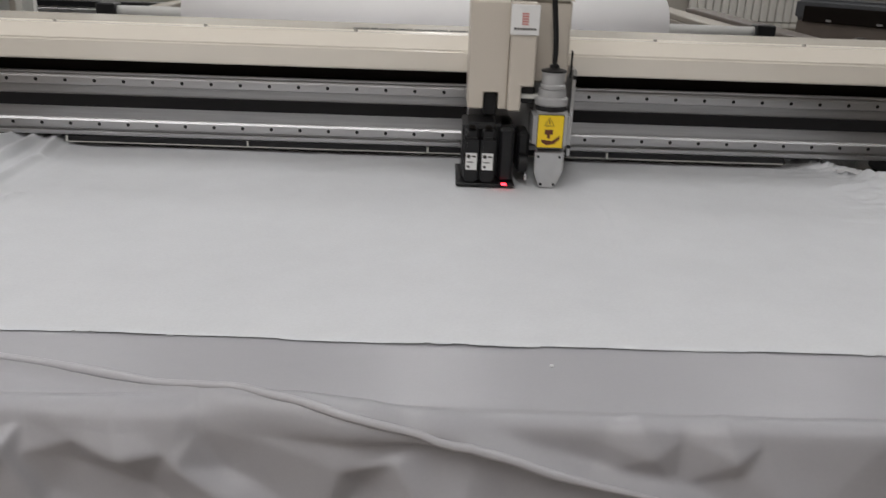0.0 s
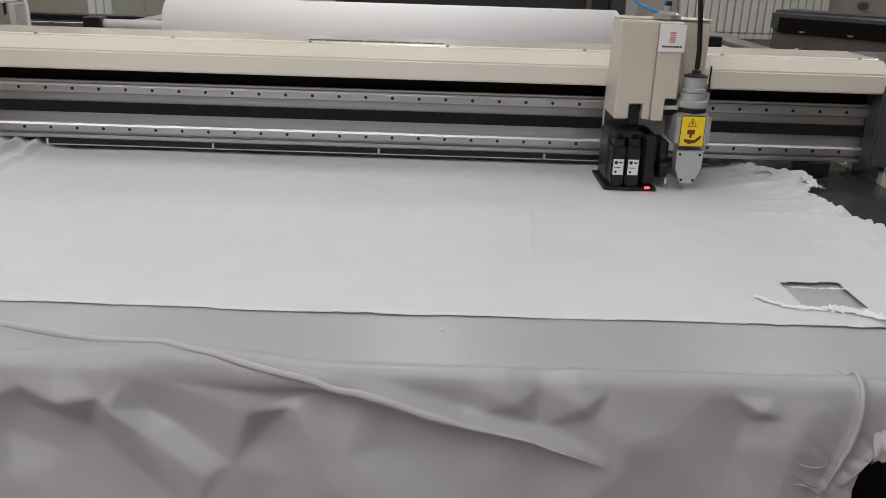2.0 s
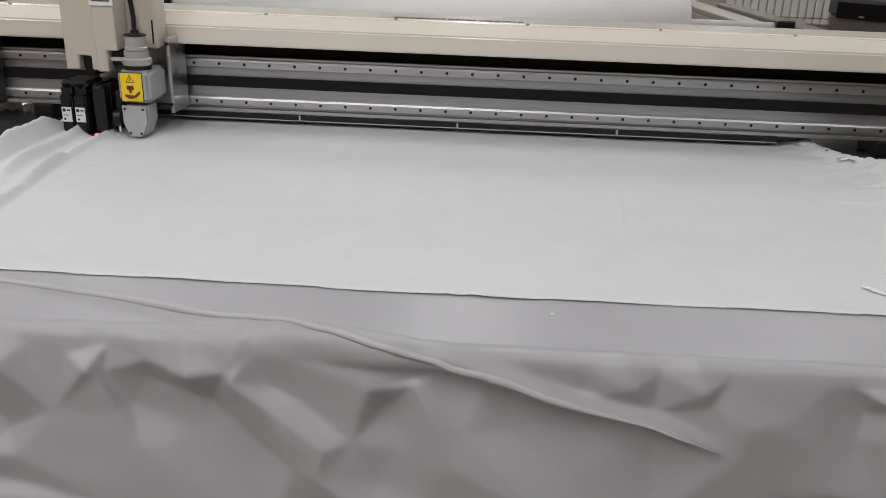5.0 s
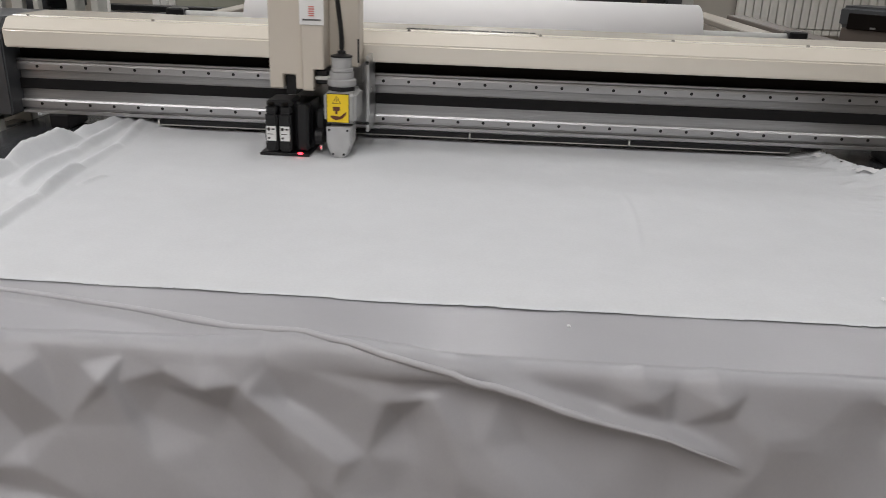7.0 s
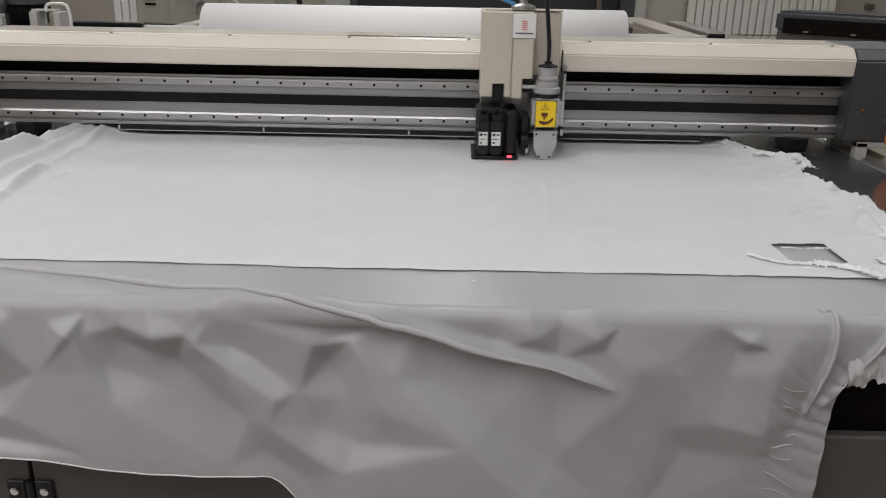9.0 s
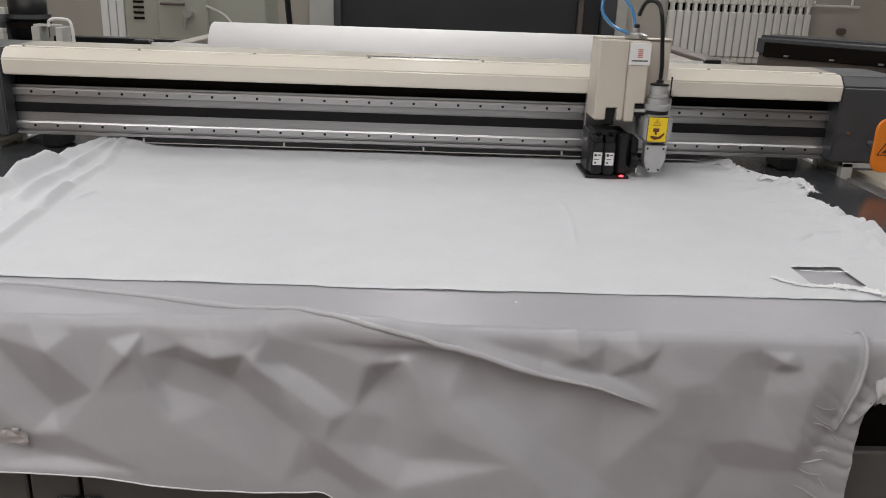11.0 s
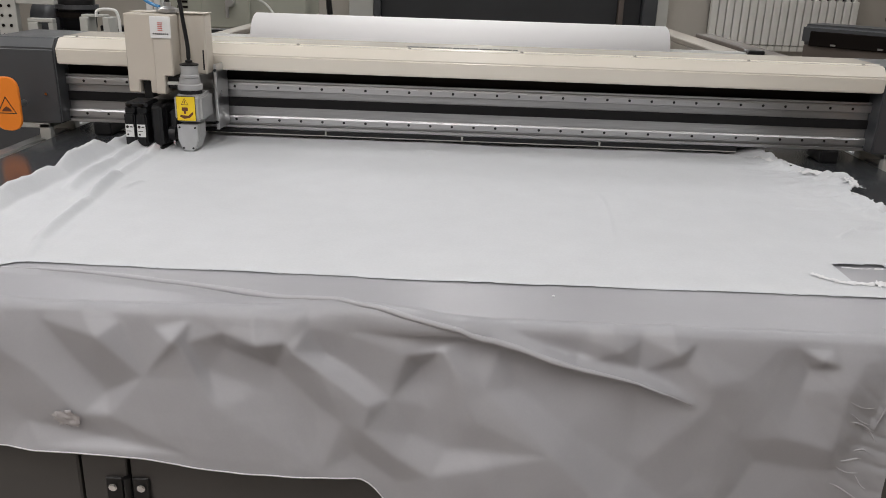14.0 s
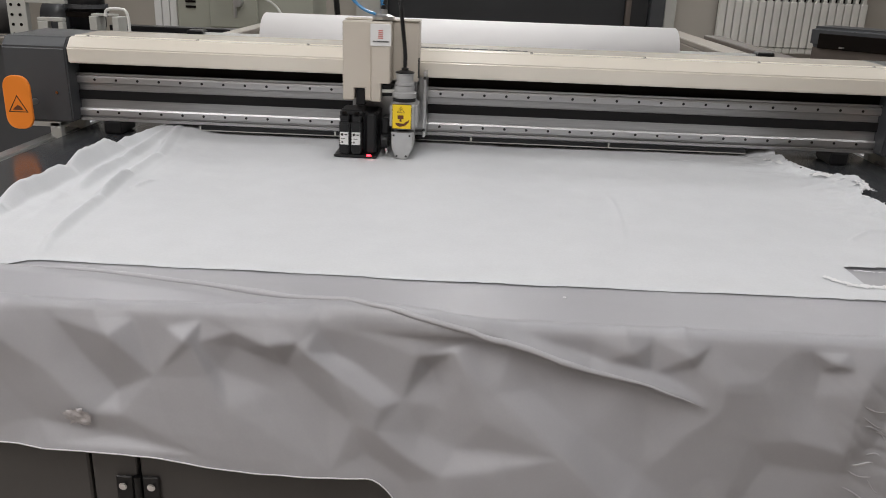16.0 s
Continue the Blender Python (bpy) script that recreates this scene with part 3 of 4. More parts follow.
# where the sheet turns over the edge: x, run, how far it stands out; peaks lie back, lobes bulge
CREST = [(-0.98, 0.015, 0.006), (-0.80, 0.012, 0.010), (-0.68, 0.025, 0.018), (-0.59, 0.013, 0.002), (-0.50, 0.028, 0.020), (-0.47, 0.010, 0.003), (-0.42, 0.017, 0.009),
         (-0.39, 0.030, 0.022), (-0.37, 0.004, 0.002), (-0.32, 0.018, 0.011), (-0.27, 0.030, 0.025), (-0.23, 0.027, 0.014), (-0.20, 0.006, 0.004), (-0.14, 0.013, 0.007),
         (-0.06, 0.036, 0.018), (0.02, 0.018, 0.005), (0.08, 0.007, 0.002), (0.19, 0.008, 0.003), (0.24, 0.020, 0.015), (0.27, 0.004, 0.003), (0.32, 0.019, 0.017),
         (0.35, 0.004, 0.005), (0.46, 0.008, 0.007), (0.49, 0.006, 0.005), (0.52, 0.020, 0.017), (0.54, 0.005, 0.006), (0.58, 0.019, 0.015), (0.67, 0.006, 0.005), (0.84, 0.008, 0.006)]
# creases of the hanging sheet, each along points of x, run and how far it stands out
HOLLOWS = [[(-0.55, 0.067, 0.002), (-0.50, 0.122, 0.004)], [(-0.32, 0.045, 0.004), (-0.35, 0.080, 0.003)], [(-0.25, 0.072, 0.002), (-0.26, 0.108, 0.010)],
           [(-0.18, 0.048, 0.004), (-0.14, 0.065, 0.011), (-0.08, 0.105, 0.026)], [(-0.04, 0.061, 0.006), (-0.02, 0.116, 0.026)],
           [(0.10, 0.080, 0.017), (0.18, 0.139, 0.027), (0.27, 0.20, 0.028), (0.38, 0.30, 0.020)], [(0.18, 0.047, 0.001), (0.27, 0.055, 0.007)],
           [(0.51, 0.038, 0.003), (0.50, 0.078, 0.008)], [(0.45, 0.183, 0.009), (0.56, 0.197, 0.012)], [(-0.49, 0.190, 0.017), (-0.62, 0.17, 0.012)]]
RIDGES = [[(-0.72, 0.06, 0.016), (-0.59, 0.095, 0.024), (-0.53, 0.152, 0.027)], [(-0.38, 0.037, 0.024), (-0.44, 0.091, 0.020), (-0.49, 0.150, 0.027)],
          [(-0.375, 0.036, 0.014), (-0.36, 0.086, 0.022), (-0.33, 0.132, 0.028)], [(-0.22, 0.037, 0.028), (-0.18, 0.066, 0.033), (-0.11, 0.111, 0.043)]]
RIDGES2 = [[(-0.19, 0.122, 0.014), (-0.15, 0.142, 0.034), (-0.12, 0.148, 0.043)], [(-0.12, 0.148, 0.043), (-0.07, 0.185, 0.047), (-0.02, 0.212, 0.054)],
           [(-0.05, 0.156, 0.027), (0.0, 0.174, 0.032)], [(-0.01, 0.025, 0.023), (0.01, 0.056, 0.034), (0.04, 0.124, 0.047)],
           [(0.05, 0.082, 0.037), (0.09, 0.114, 0.048), (0.15, 0.166, 0.060), (0.24, 0.25, 0.064), (0.33, 0.36, 0.064)], [(0.33, 0.039, 0.014), (0.37, 0.058, 0.026), (0.37, 0.095, 0.026)],
           [(0.42, 0.053, 0.020), (0.38, 0.091, 0.024)], [(0.55, 0.029, 0.019), (0.56, 0.052, 0.028)], [(0.42, 0.147, 0.020), (0.48, 0.138, 0.023), (0.55, 0.154, 0.024)],
           [(-0.60, 0.205, 0.030), (-0.37, 0.203, 0.040), (-0.18, 0.222, 0.034)], [(-0.13, 0.192, 0.027), (-0.07, 0.230, 0.034)]]
TAUT = [(0.637, -0.02, 0.632, 0.03, 0.005, 0.006), (0.632, 0.03, 0.607, 0.12, 0.007, 0.007), (0.78, -0.10, 0.735, -0.03, 0.005, 0.006), (0.735, -0.03, 0.628, 0.11, 0.008, 0.007)]


def ridge(x, s, lines, sharp=0.45, taper=0.45):
    """The highest of some creases at a point: a tent along each line."""
    best = 0.0
    for x0, s0, x1, s1, h, w in lines:
        dx, ds = x1 - x0, s1 - s0
        k = min(max(((x - x0) * dx + (s - s0) * ds) / (dx * dx + ds * ds), 0.0), 1.0)
        d = math.hypot(x - x0 - k * dx, s - s0 - k * ds)
        best = max(best, h * (sharp * max(0.0, 1 - d / w) + (1 - sharp) * max(0.0, 1 - d / (2.6 * w))) * (1 - taper + taper * min(1, 4 * min(k, 1 - k) + 0.2)))
    return best


def drape_relief():
    """How far the hanging sheet stands out, on a grid: flat facets between the creases, their edges slightly rounded."""
    lines = [CREST] + HOLLOWS + RIDGES + RIDGES2
    lines += [[(x, -0.022, 0.0) for x in np.linspace(-1.05, 0.9, 24)], [(x, 0.52, 0.055 - 0.05 * smooth(0.2, 0.42, x)) for x in np.linspace(-1.05, 0.9, 12)],
              [(-1.05, 0.1, 0.01), (-1.05, 0.3, 0.02)], [(0.9, 0.1, 0.012), (0.9, 0.3, 0.02)]]
    at, edges, where = [], [], {}
    for line in lines:
        run = []
        for p in line:
            if p not in where:
                where[p] = len(at)
                at.append(p)
            run.append(where[p])
        edges += list(zip(run, run[1:]))
    flat, _, tris, origin, _, _ = delaunay_2d_cdt([Vector(p[:2]) for p in at], edges, [], 0, 1e-6)
    out = []
    for p, o in zip(flat, origin):
        if o:
            out.append(at[o[0]][2] * (1.5 if at[o[0]] in CREST else 1.0))
        else:
            near = sorted(at, key=lambda q: (q[0] - p[0]) ** 2 + (q[1] - p[1]) ** 2)[:2]
            out.append(0.5 * (near[0][2] + near[1][2]))
    nx, ns = 980, 272
    gx, gs = np.meshgrid(np.linspace(-1.05, 0.9, nx), np.linspace(-0.022, 0.52, ns))
    h = np.zeros_like(gx)
    for i, j, k in tris:
        (ax, ay), (bx, by), (cx, cy) = flat[i], flat[j], flat[k]
        area = (bx - ax) * (cy - ay) - (cx - ax) * (by - ay)
        if abs(area) < 1e-9:
            continue
        u = ((gx - ax) * (cy - ay) - (cx - ax) * (gs - ay)) / area
        v = ((bx - ax) * (gs - ay) - (gx - ax) * (by - ay)) / area
        inside = (u >= -1e-6) & (v >= -1e-6) & (u + v <= 1 + 1e-6)
        h[inside] = (out[i] + u * (out[j] - out[i]) + v * (out[k] - out[i]))[inside]
    crisp = None
    for k in range(60):
        if k == 3:
            crisp = h.copy()
        h[1:-1] = (h[:-2] + 2 * h[1:-1] + h[2:]) / 4
        h[:, 1:-1] = (h[:, :-2] + 2 * h[:, 1:-1] + h[:, 2:]) / 4
    # sharp along the crest, softer further down
    keep = np.clip(0.92 - 3.0 * gs, 0.6, 0.85)
    return keep * crisp + (1 - keep) * h


def drape(x, s):
    ns, nx = RELIEF.shape
    u, v = (x + 1.05) / 1.95 * (nx - 1), (s + 0.022) / 0.542 * (ns - 1)
    if v <= 0:
        return 0.0
    i, j = min(max(int(u), 0), nx - 2), min(int(v), ns - 2)
    u, v = u - i, v - j
    return (RELIEF[j, i] * (1 - u) + RELIEF[j, i + 1] * u) * (1 - v) + (RELIEF[j + 1, i] * (1 - u) + RELIEF[j + 1, i + 1] * u) * v


def fold(x, s):
    """A long soft pleat: steep on its far side, running out slowly towards the viewer."""
    (xa, sa), (xb, sb) = FOLD[0], FOLD[-1]
    if x < xa:
        mid = sa + (x - xa) * 0.12
    else:
        mid = np.interp(x, [p[0] for p in FOLD], [p[1] for p in FOLD])
    tall = (0.006 + 0.006 * smooth(-0.8, -0.5, x) + 0.010 * smooth(-0.5, 0.0, x)) * smooth(xb + 0.015, xb - 0.06, x)
    d = 0.93 * (s - mid)
    if d < 0:
        return tall * math.exp(-(d / 0.0085) ** 2)
    slack = 0.35 * smooth(0.2, -0.1, x)
    return tall * ((1 - slack) * math.exp(-(d / 0.0075) ** 2) + slack * max(0.0, 1 - d / 0.075))


def lattice(i, j, seed):
    return 0.5 + 0.5 * noise.cell(Vector((i + 0.5, j + 0.5, seed + 0.5)))


def facets(x, y, size, seed):
    """Flat facets with sharp edges, as in crumpled foil: heights on a warped triangular lattice, 0 to 1."""
    x, y = x + 0.35 * size * fbm(x / size / 1.6, y / size / 1.6, seed, 1), y + 0.35 * size * fbm(x / size / 1.6 + 9, y / size / 1.6, seed, 1)
    y /= size * 0.866
    x = x / size - 0.5 * y
    i, j = math.floor(x), math.floor(y)
    u, v = x - i, y - j
    if u + v < 1:
        return lattice(i, j, seed) * (1 - u - v) + lattice(i + 1, j, seed) * u + lattice(i, j + 1, seed) * v
    return lattice(i + 1, j + 1, seed) * (u + v - 1) + lattice(i, j + 1, seed) * (1 - u) + lattice(i + 1, j, seed) * (1 - v)


def hem(x):
    """How far the film hangs past the table's edge."""
    d = 0.183 + 0.038 * smooth(-0.65, -0.15, x) + 0.24 * smooth(-0.13, 0.05, x)
    d += 0.013 * smooth(0.05, -0.3, x) + 0.014 * smooth(-0.35, -0.62, x)
    d -= 0.385 * smooth(0.615, 0.66, x + 0.008 * math.sin(60 * x))
    d -= 0.35 * max(x - 0.66, 0.0)
    return d + 0.003 * fbm(5 * x, 3.1) + 0.012 * smooth(0.6, 0.66, x) * fbm(60 * x, 1.7)


RELIEF = drape_relief()


def film_point(x, s):
    """s runs towards the viewer along the film, 0 at the table's edge."""
    r = 0.010
    if s < -r:
        y, z, ny, nz = EDGE - s, FILM_Z, 0.0, 1.0
    else:
        a = min((s + r) / r, 1.5)
        over = max(s + r - 1.5 * r, 0.0)
        y = EDGE + r - r * math.sin(a) - over * math.cos(a)
        z = FILM_Z - r + r * math.cos(a) - over * math.sin(a)
        ny, nz = -math.sin(a), math.cos(a)
    hang = smooth(-0.03, 0.01, s)
    h = fold(x, s) + ridge(x, s, TAUT, 0.8, 0.2) + drape(x, s)
    h += hang * (0.004 * facets(x, s, 0.085, 7.0) + 0.0025 * facets(x, s, 0.04, 11.0))
    h += 0.0012 * (1 - hang) * (fbm(7 * x, 9 * s, 2.0) + 0.6)
    # gathered and torn at the corner
    g = smooth(0.5, 0.66, x) * smooth(-0.03, 0.08, s)
    h += g * (0.003 * abs(math.sin(110 * (0.5 * x - s) + 4 * fbm(8 * x, 8 * s))) + 0.004 * facets(x + 0.6 * s, 0.6 * s, 0.035, 15.0) * smooth(0.58, 0.64, x))
    h = max(h, 0.0004)
    return x, y + ny * h, z + nz * h


def pleat(line, r, proud):
    """A pinched fold along a line on the film, tapering at both ends."""
    bm = bmesh.new()
    rings, n = [], len(line)
    for i, (x, s) in enumerate(line):
        p, q = Vector(film_point(x, s)), Vector(film_point(*line[min(i + 1, n - 1)])) - Vector(film_point(*line[max(i - 1, 0)]))
        a = q.normalized().cross(Vector((0, -0.7, 0.7))).normalized()
        b = a.cross(q.normalized())
        k = min(1.0, 0.12 + 5 * min(i, n - 1 - i) / n) * (0.8 + 0.4 * abs(fbm(9 * x, 9 * s, 4.0)))
        c = p + b * proud * (0.4 * k - 0.6)
        rings.append([bm.verts.new(c + k * (r * math.cos(math.pi * m / 4) * a + (r * 0.7 + proud) * math.sin(math.pi * m / 4) * b)) for m in range(8)])
    for a, b in zip(rings, rings[1:]):
        for k in range(8):
            bm.faces.new((a[k], a[(k + 1) % 8], b[(k + 1) % 8], b[k]))
    bm.faces.new(rings[0][::-1])
    bm.faces.new(rings[-1])
    bmesh.ops.recalc_face_normals(bm, faces=bm.faces[:])
    return bm


def film():
    x0, x1, s0, s1 = -0.98, 0.86, -0.42, 0.5
    rows = 250
    def run(v):
        return s0 + (v / 0.06) * 0.22 if v < 0.06 else s0 + 0.22 + (v - 0.06) / 0.94 * (s1 - s0 - 0.22)
    cell = (s1 - s0 - 0.22) / 0.94 / rows
    def at(u, v):
        x = x0 + u * (x1 - x0)
        return film_point(x, min(run(v), hem(x)))
    def keep(u, v):
        x, s = x0 + u * (x1 - x0), run(v)
        if s - 0.5 * cell > hem(x):
            return False
        torn = x > 0.85 + 0.012 * fbm(40 * s, 0.2)
        left = x < -0.93 + 0.02 * fbm(20 * s, 4.0) + 0.25 * max(s + 0.1, 0)
        return not (torn or left)
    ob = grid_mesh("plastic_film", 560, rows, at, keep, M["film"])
    rim = [film_point(-0.9 + 0.01 * k, hem(-0.9 + 0.01 * k)) for k in range(152)]
    part("hem", pipe([(x, y - 0.001, z) for x, y, z in rim], 0.0011, n=5, rounds=0), M["fray"], ob, "bright cut hem of the film", True)
    # pinched pleats, several layers thick, paler to paint in their highlight: the long fold, the taut corner folds, and
    # a fan of crinkles at the torn hem
    xs = np.linspace(-0.74, FOLD[-1][0], 70)
    line = [(x, np.interp(x, [p[0] for p in FOLD], [p[1] for p in FOLD]) if x > FOLD[0][0] else FOLD[0][1] + (x - FOLD[0][0]) * 0.12) for x in xs]
    part("pleat", pleat(line, 0.0050, 0.0004), M["pleat"], ob, "pinched fold of film with its highlight painted paler", True)
    for run in (((0.63, -0.05), (0.637, -0.02), (0.632, 0.03), (0.607, 0.12)), ((0.80, -0.12), (0.78, -0.10), (0.735, -0.03), (0.628, 0.11))):
        pts = [(np.interp(t, range(4), [p[0] for p in run]), np.interp(t, range(4), [p[1] for p in run])) for t in np.linspace(0, 3, 30)]
        part("pleat", pleat(pts, 0.0030, 0.0006), M["pleat"], ob, "taut fold of film with its highlight painted paler", True)
    rnd = random.Random(21)
    for k in range(11):
        s = 0.085 + 0.018 * k + 0.008 * rnd.random()
        x = 0.618 - 0.02 * rnd.random()
        reach, fall = 0.02 + 0.035 * rnd.random(), -0.006 - 0.012 * rnd.random()
        pts = [(x - reach * t, s + fall * t + 0.006 * math.sin(3 * t + k)) for t in np.linspace(0, 1, 10)]
        part("crinkle", pleat(pts, 0.0009 + 0.0012 * rnd.random(), 0.0005), M["pleat"], ob, smooth=True)
    # a puckered glossy spot, and the frayed corner
    bm = bmesh.new()
    n = 14
    vs = [[bm.verts.new(Vector(film_point(-0.577 + 0.045 * i / n, 0.142 + 0.034 * j / n)) + Vector((0, -0.0015 - 0.007 * abs(fbm(0.4 * i, 0.4 * j, 3.3)), 0.001)))
           for i in range(n + 1)] for j in range(n + 1)]
    for j in range(n):
        for i in range(n):
            if (i - n / 2) ** 2 + (j - n / 2) ** 2 < (n / 2) ** 2 * (0.8 + 0.5 * fbm(0.3 * i, 0.3 * j)):
                bm.faces.new((vs[j][i], vs[j][i + 1], vs[j + 1][i + 1], vs[j + 1][i]))
    bmesh.ops.delete(bm, geom=[v for v in bm.verts if not v.link_faces], context="VERTS")
    part("pucker", bm, M["gloss"], ob, "glossy puckered spot", True)
    bm = bmesh.new()
    rnd = random.Random(8)
    last = None
    for k in range(90):
        x = 0.655 + 0.0022 * k
        s = hem(x)
        row = []
        for d, e in ((-0.03, 0.0), (-0.02, 0.004), (-0.011, 0.006), (-0.003, 0.005), (0.003 + 0.006 * rnd.random(), 0.004)):
            row.append(bm.verts.new(Vector(film_point(x, s + d)) + Vector((0, -0.0015 - e * abs(fbm(0.22 * k + 40 * d, 30 * d, 2.0)) * 2, 0.002 * rnd.random()))))
        if last:
            for i in range(4):
                bm.faces.new((last[i], row[i], row[i + 1], last[i + 1]))
        last = row
    part("frayed_hem", bm, M["film_light"], ob, "white frayed torn hem", True)
    return tagged(ob, "milky grey plastic film hanging crumpled over the table's front edge", "film")


CLOTH_Z = 0.858
CUT = (0.660, 0.752, -0.942, -0.853)


def cloth_left(y):
    return -0.94 + 0.006 * fbm(2.5 * y, 0.0, 7.0) + 0.012 * smooth(-0.35, -0.8, y) + 0.03 * smooth(-0.2, -0.02, y) + 0.15 * smooth(-0.05, 0.5, y)


def cloth_right(y):
    edge = 0.90 + 0.045 * math.exp(-((y + 0.29) / 0.05) ** 2) + 0.03 * smooth(-0.5, -0.6, y) - 0.055 * smooth(-0.22, -0.12, y) - 0.13 * smooth(-0.03, 0.45, y)
    return edge - 0.09 * smooth(-0.88, -1.0, y) + 0.012 * fbm(14 * y, 2.0) + 0.006 * fbm(60 * y, 5.0)


def cloth_front(x):
    return -1.003 - 0.006 * math.sin(2.2 * x) + 0.0035 * fbm(6 * x, 9.0) + 0.0012 * fbm(40 * x, 1.0) + 0.012 * smooth(-0.1, 0.6, x) - 0.07 * smooth(-0.70, -0.78, x)


# x, y, x, y, height, width
SIDE_FOLDS = [(-0.70, -0.97, -0.722, -0.90, 0.004, 0.012), (-0.722, -0.90, -0.742, -0.66, 0.010, 0.014), (-0.742, -0.66, -0.765, -0.47, 0.014, 0.014), (-0.765, -0.47, -0.77, -0.27, 0.008, 0.014),
              (-0.77, -0.27, -0.835, 0.08, 0.011, 0.016), (-0.87, -0.9, -0.875, -0.78, 0.016, 0.022), (-0.875, -0.78, -0.855, -0.55, 0.024, 0.026), (-0.855, -0.55, -0.885, -0.26, 0.028, 0.026),
              (-0.885, -0.26, -0.865, 0.05, 0.018, 0.022), (-0.80, -0.62, -0.82, -0.36, 0.012, 0.016), (-0.82, -0.36, -0.845, 0.02, 0.014, 0.016), (-0.70, -0.50, -0.715, -0.56, 0.005, 0.008)]
TORN_FOLDS = [(0.74, -0.70, 0.79, -0.645, 0.006, 0.008), (0.79, -0.645, 0.85, -0.65, 0.010, 0.010), (0.85, -0.65, 0.885, -0.70, 0.012, 0.011), (0.885, -0.70, 0.87, -0.80, 0.009, 0.012),
              (0.74, -0.50, 0.86, -0.52, 0.007, 0.012), (0.86, -0.52, 0.93, -0.64, 0.013, 0.014), (0.78, -0.80, 0.88, -0.79, 0.005, 0.006), (0.80, -0.30, 0.90, -0.27, 0.010, 0.016)]


def puff(x, y):
    """The loose height of the cloth above the film."""
    el, er = x - cloth_left(y), cloth_right(y) - x
    h = 0.0012 * (0.6 + fbm(2.5 * x, 3.5 * y, 0.7)) + 0.0006 * fbm(11 * x, 9 * y, 3.0)
    # long loose folds along the side, under a gathered rim
    h += (1.0 + 0.7 * smooth(0.0, -0.35, y)) * ridge(x, y, SIDE_FOLDS, 0.7) + ridge(x, y, TORN_FOLDS, 0.7)
    zone = smooth(0.24, 0.10, el) * smooth(-1.0, -0.7, y)
    h += zone * smooth(0.0, 0.06, el) * (0.014 * facets(x, 0.5 * y, 0.08, 5.0) + 0.004 * facets(x, y, 0.04, 8.0) + 0.003)
    h += 0.0016 * facets(x, y, 0.22, 11.0)
    # rolled, torn edge
    tear = math.exp(-(er / 0.035) ** 2)
    h += tear * (0.008 + 0.024 * abs(fbm(13 * x, 18 * y, 2.0)))
    h += 0.010 * math.exp(-(er / 0.10) ** 2) * abs(fbm(9 * x + 3, 14 * y, 6.0)) * 1.4
    # lifted near the beam
    h += 0.006 * smooth(0.2, -0.05, abs(y - 0.1)) * (0.5 + fbm(3 * x, 4 * y, 9.0))
    # a long faint crease
    d = abs(x - (0.30 + 0.012 * math.sin(9 * y)))
    h += 0.0022 * math.exp(-(d / 0.006) ** 2) * smooth(-0.82, -0.7, y) * smooth(-0.42, -0.52, y)
    return max(h, 0.0003)


def cloth():
    x0, x1, y0, y1 = -1.06, 1.0, -1.09, 0.66
    def at(u, v):
        x, y = x0 + u * (x1 - x0), y0 + v * (y1 - y0)
        # draw the rim cells onto the outline
        x = min(max(x, cloth_left(y)), cloth_right(y))
        y2 = max(y, cloth_front(x))
        return x, y2, CLOTH_Z + puff(x, y2) - 0.004 * smooth(0.03, 0.0, y2 - cloth_front(x))
    def keep(u, v):
        x, y = x0 + u * (x1 - x0), y0 + v * (y1 - y0)
        if not (cloth_left(y) < x < cloth_right(y) and y > cloth_front(x)):
            return False
        a, b, c, d = CUT
        k = 0.006 * fbm(40 * x, 40 * y)
        return not (a < x < b and c + 0.5 * k < y < d + 0.08 * (x - a))
    ob = grid_mesh("nonwoven_cloth", 520, 445, at, keep, M["cloth"])
    return tagged(ob, "white nonwoven cloth spread flat with torn side edges and a cut-out", "cloth")


def shred(name, points, width, seed, label):
    """A crumpled, twisted ribbon of torn cloth along some points."""
    rnd = random.Random(seed)
    pts = [Vector(p) for p in points]
    for _ in range(3):
        nxt = [pts[0]]
        for p, q in zip(pts, pts[1:]):
            nxt += [p.lerp(q, 0.25), p.lerp(q, 0.75)]
        pts = nxt + [pts[-1]]
    n, across = len(pts), 7
    bm = bmesh.new()
    rows = []
    for i, p in enumerate(pts):
        d = (pts[min(i + 1, n - 1)] - pts[max(i - 1, 0)]).normalized()
        side = Vector((d.y, -d.x, 0)).normalized()
        w = width * (0.6 + 0.6 * abs(fbm(i * 0.35, seed)))
        row = []
        for k in range(across):
            f = k / (across - 1) - 0.5
            lift = 0.28 * w * abs(fbm(i * 0.42 + seed, 2.2 * f)) + 0.06 * w * math.cos(math.pi * f)
            row.append(bm.verts.new(p + side * w * (f + (0.3 if k in (0, across - 1) else 0.07) * rnd.uniform(-1, 1)) + Vector((0, 0, lift + 0.0012 * rnd.random()))))
        rows.append(row)
    for a, b in zip(rows, rows[1:]):
        for k in range(across - 1):
            if k in (0, across - 2) and rnd.random() < 0.45:
                continue
            bm.faces.new((a[k], a[k + 1], b[k + 1], b[k]))
    bmesh.ops.delete(bm, geom=[v for v in bm.verts if not v.link_faces], context="VERTS")
    return tagged(part(name, bm, M["fray"], smooth=True), label, "cloth scrap", "torn cloth scraps")


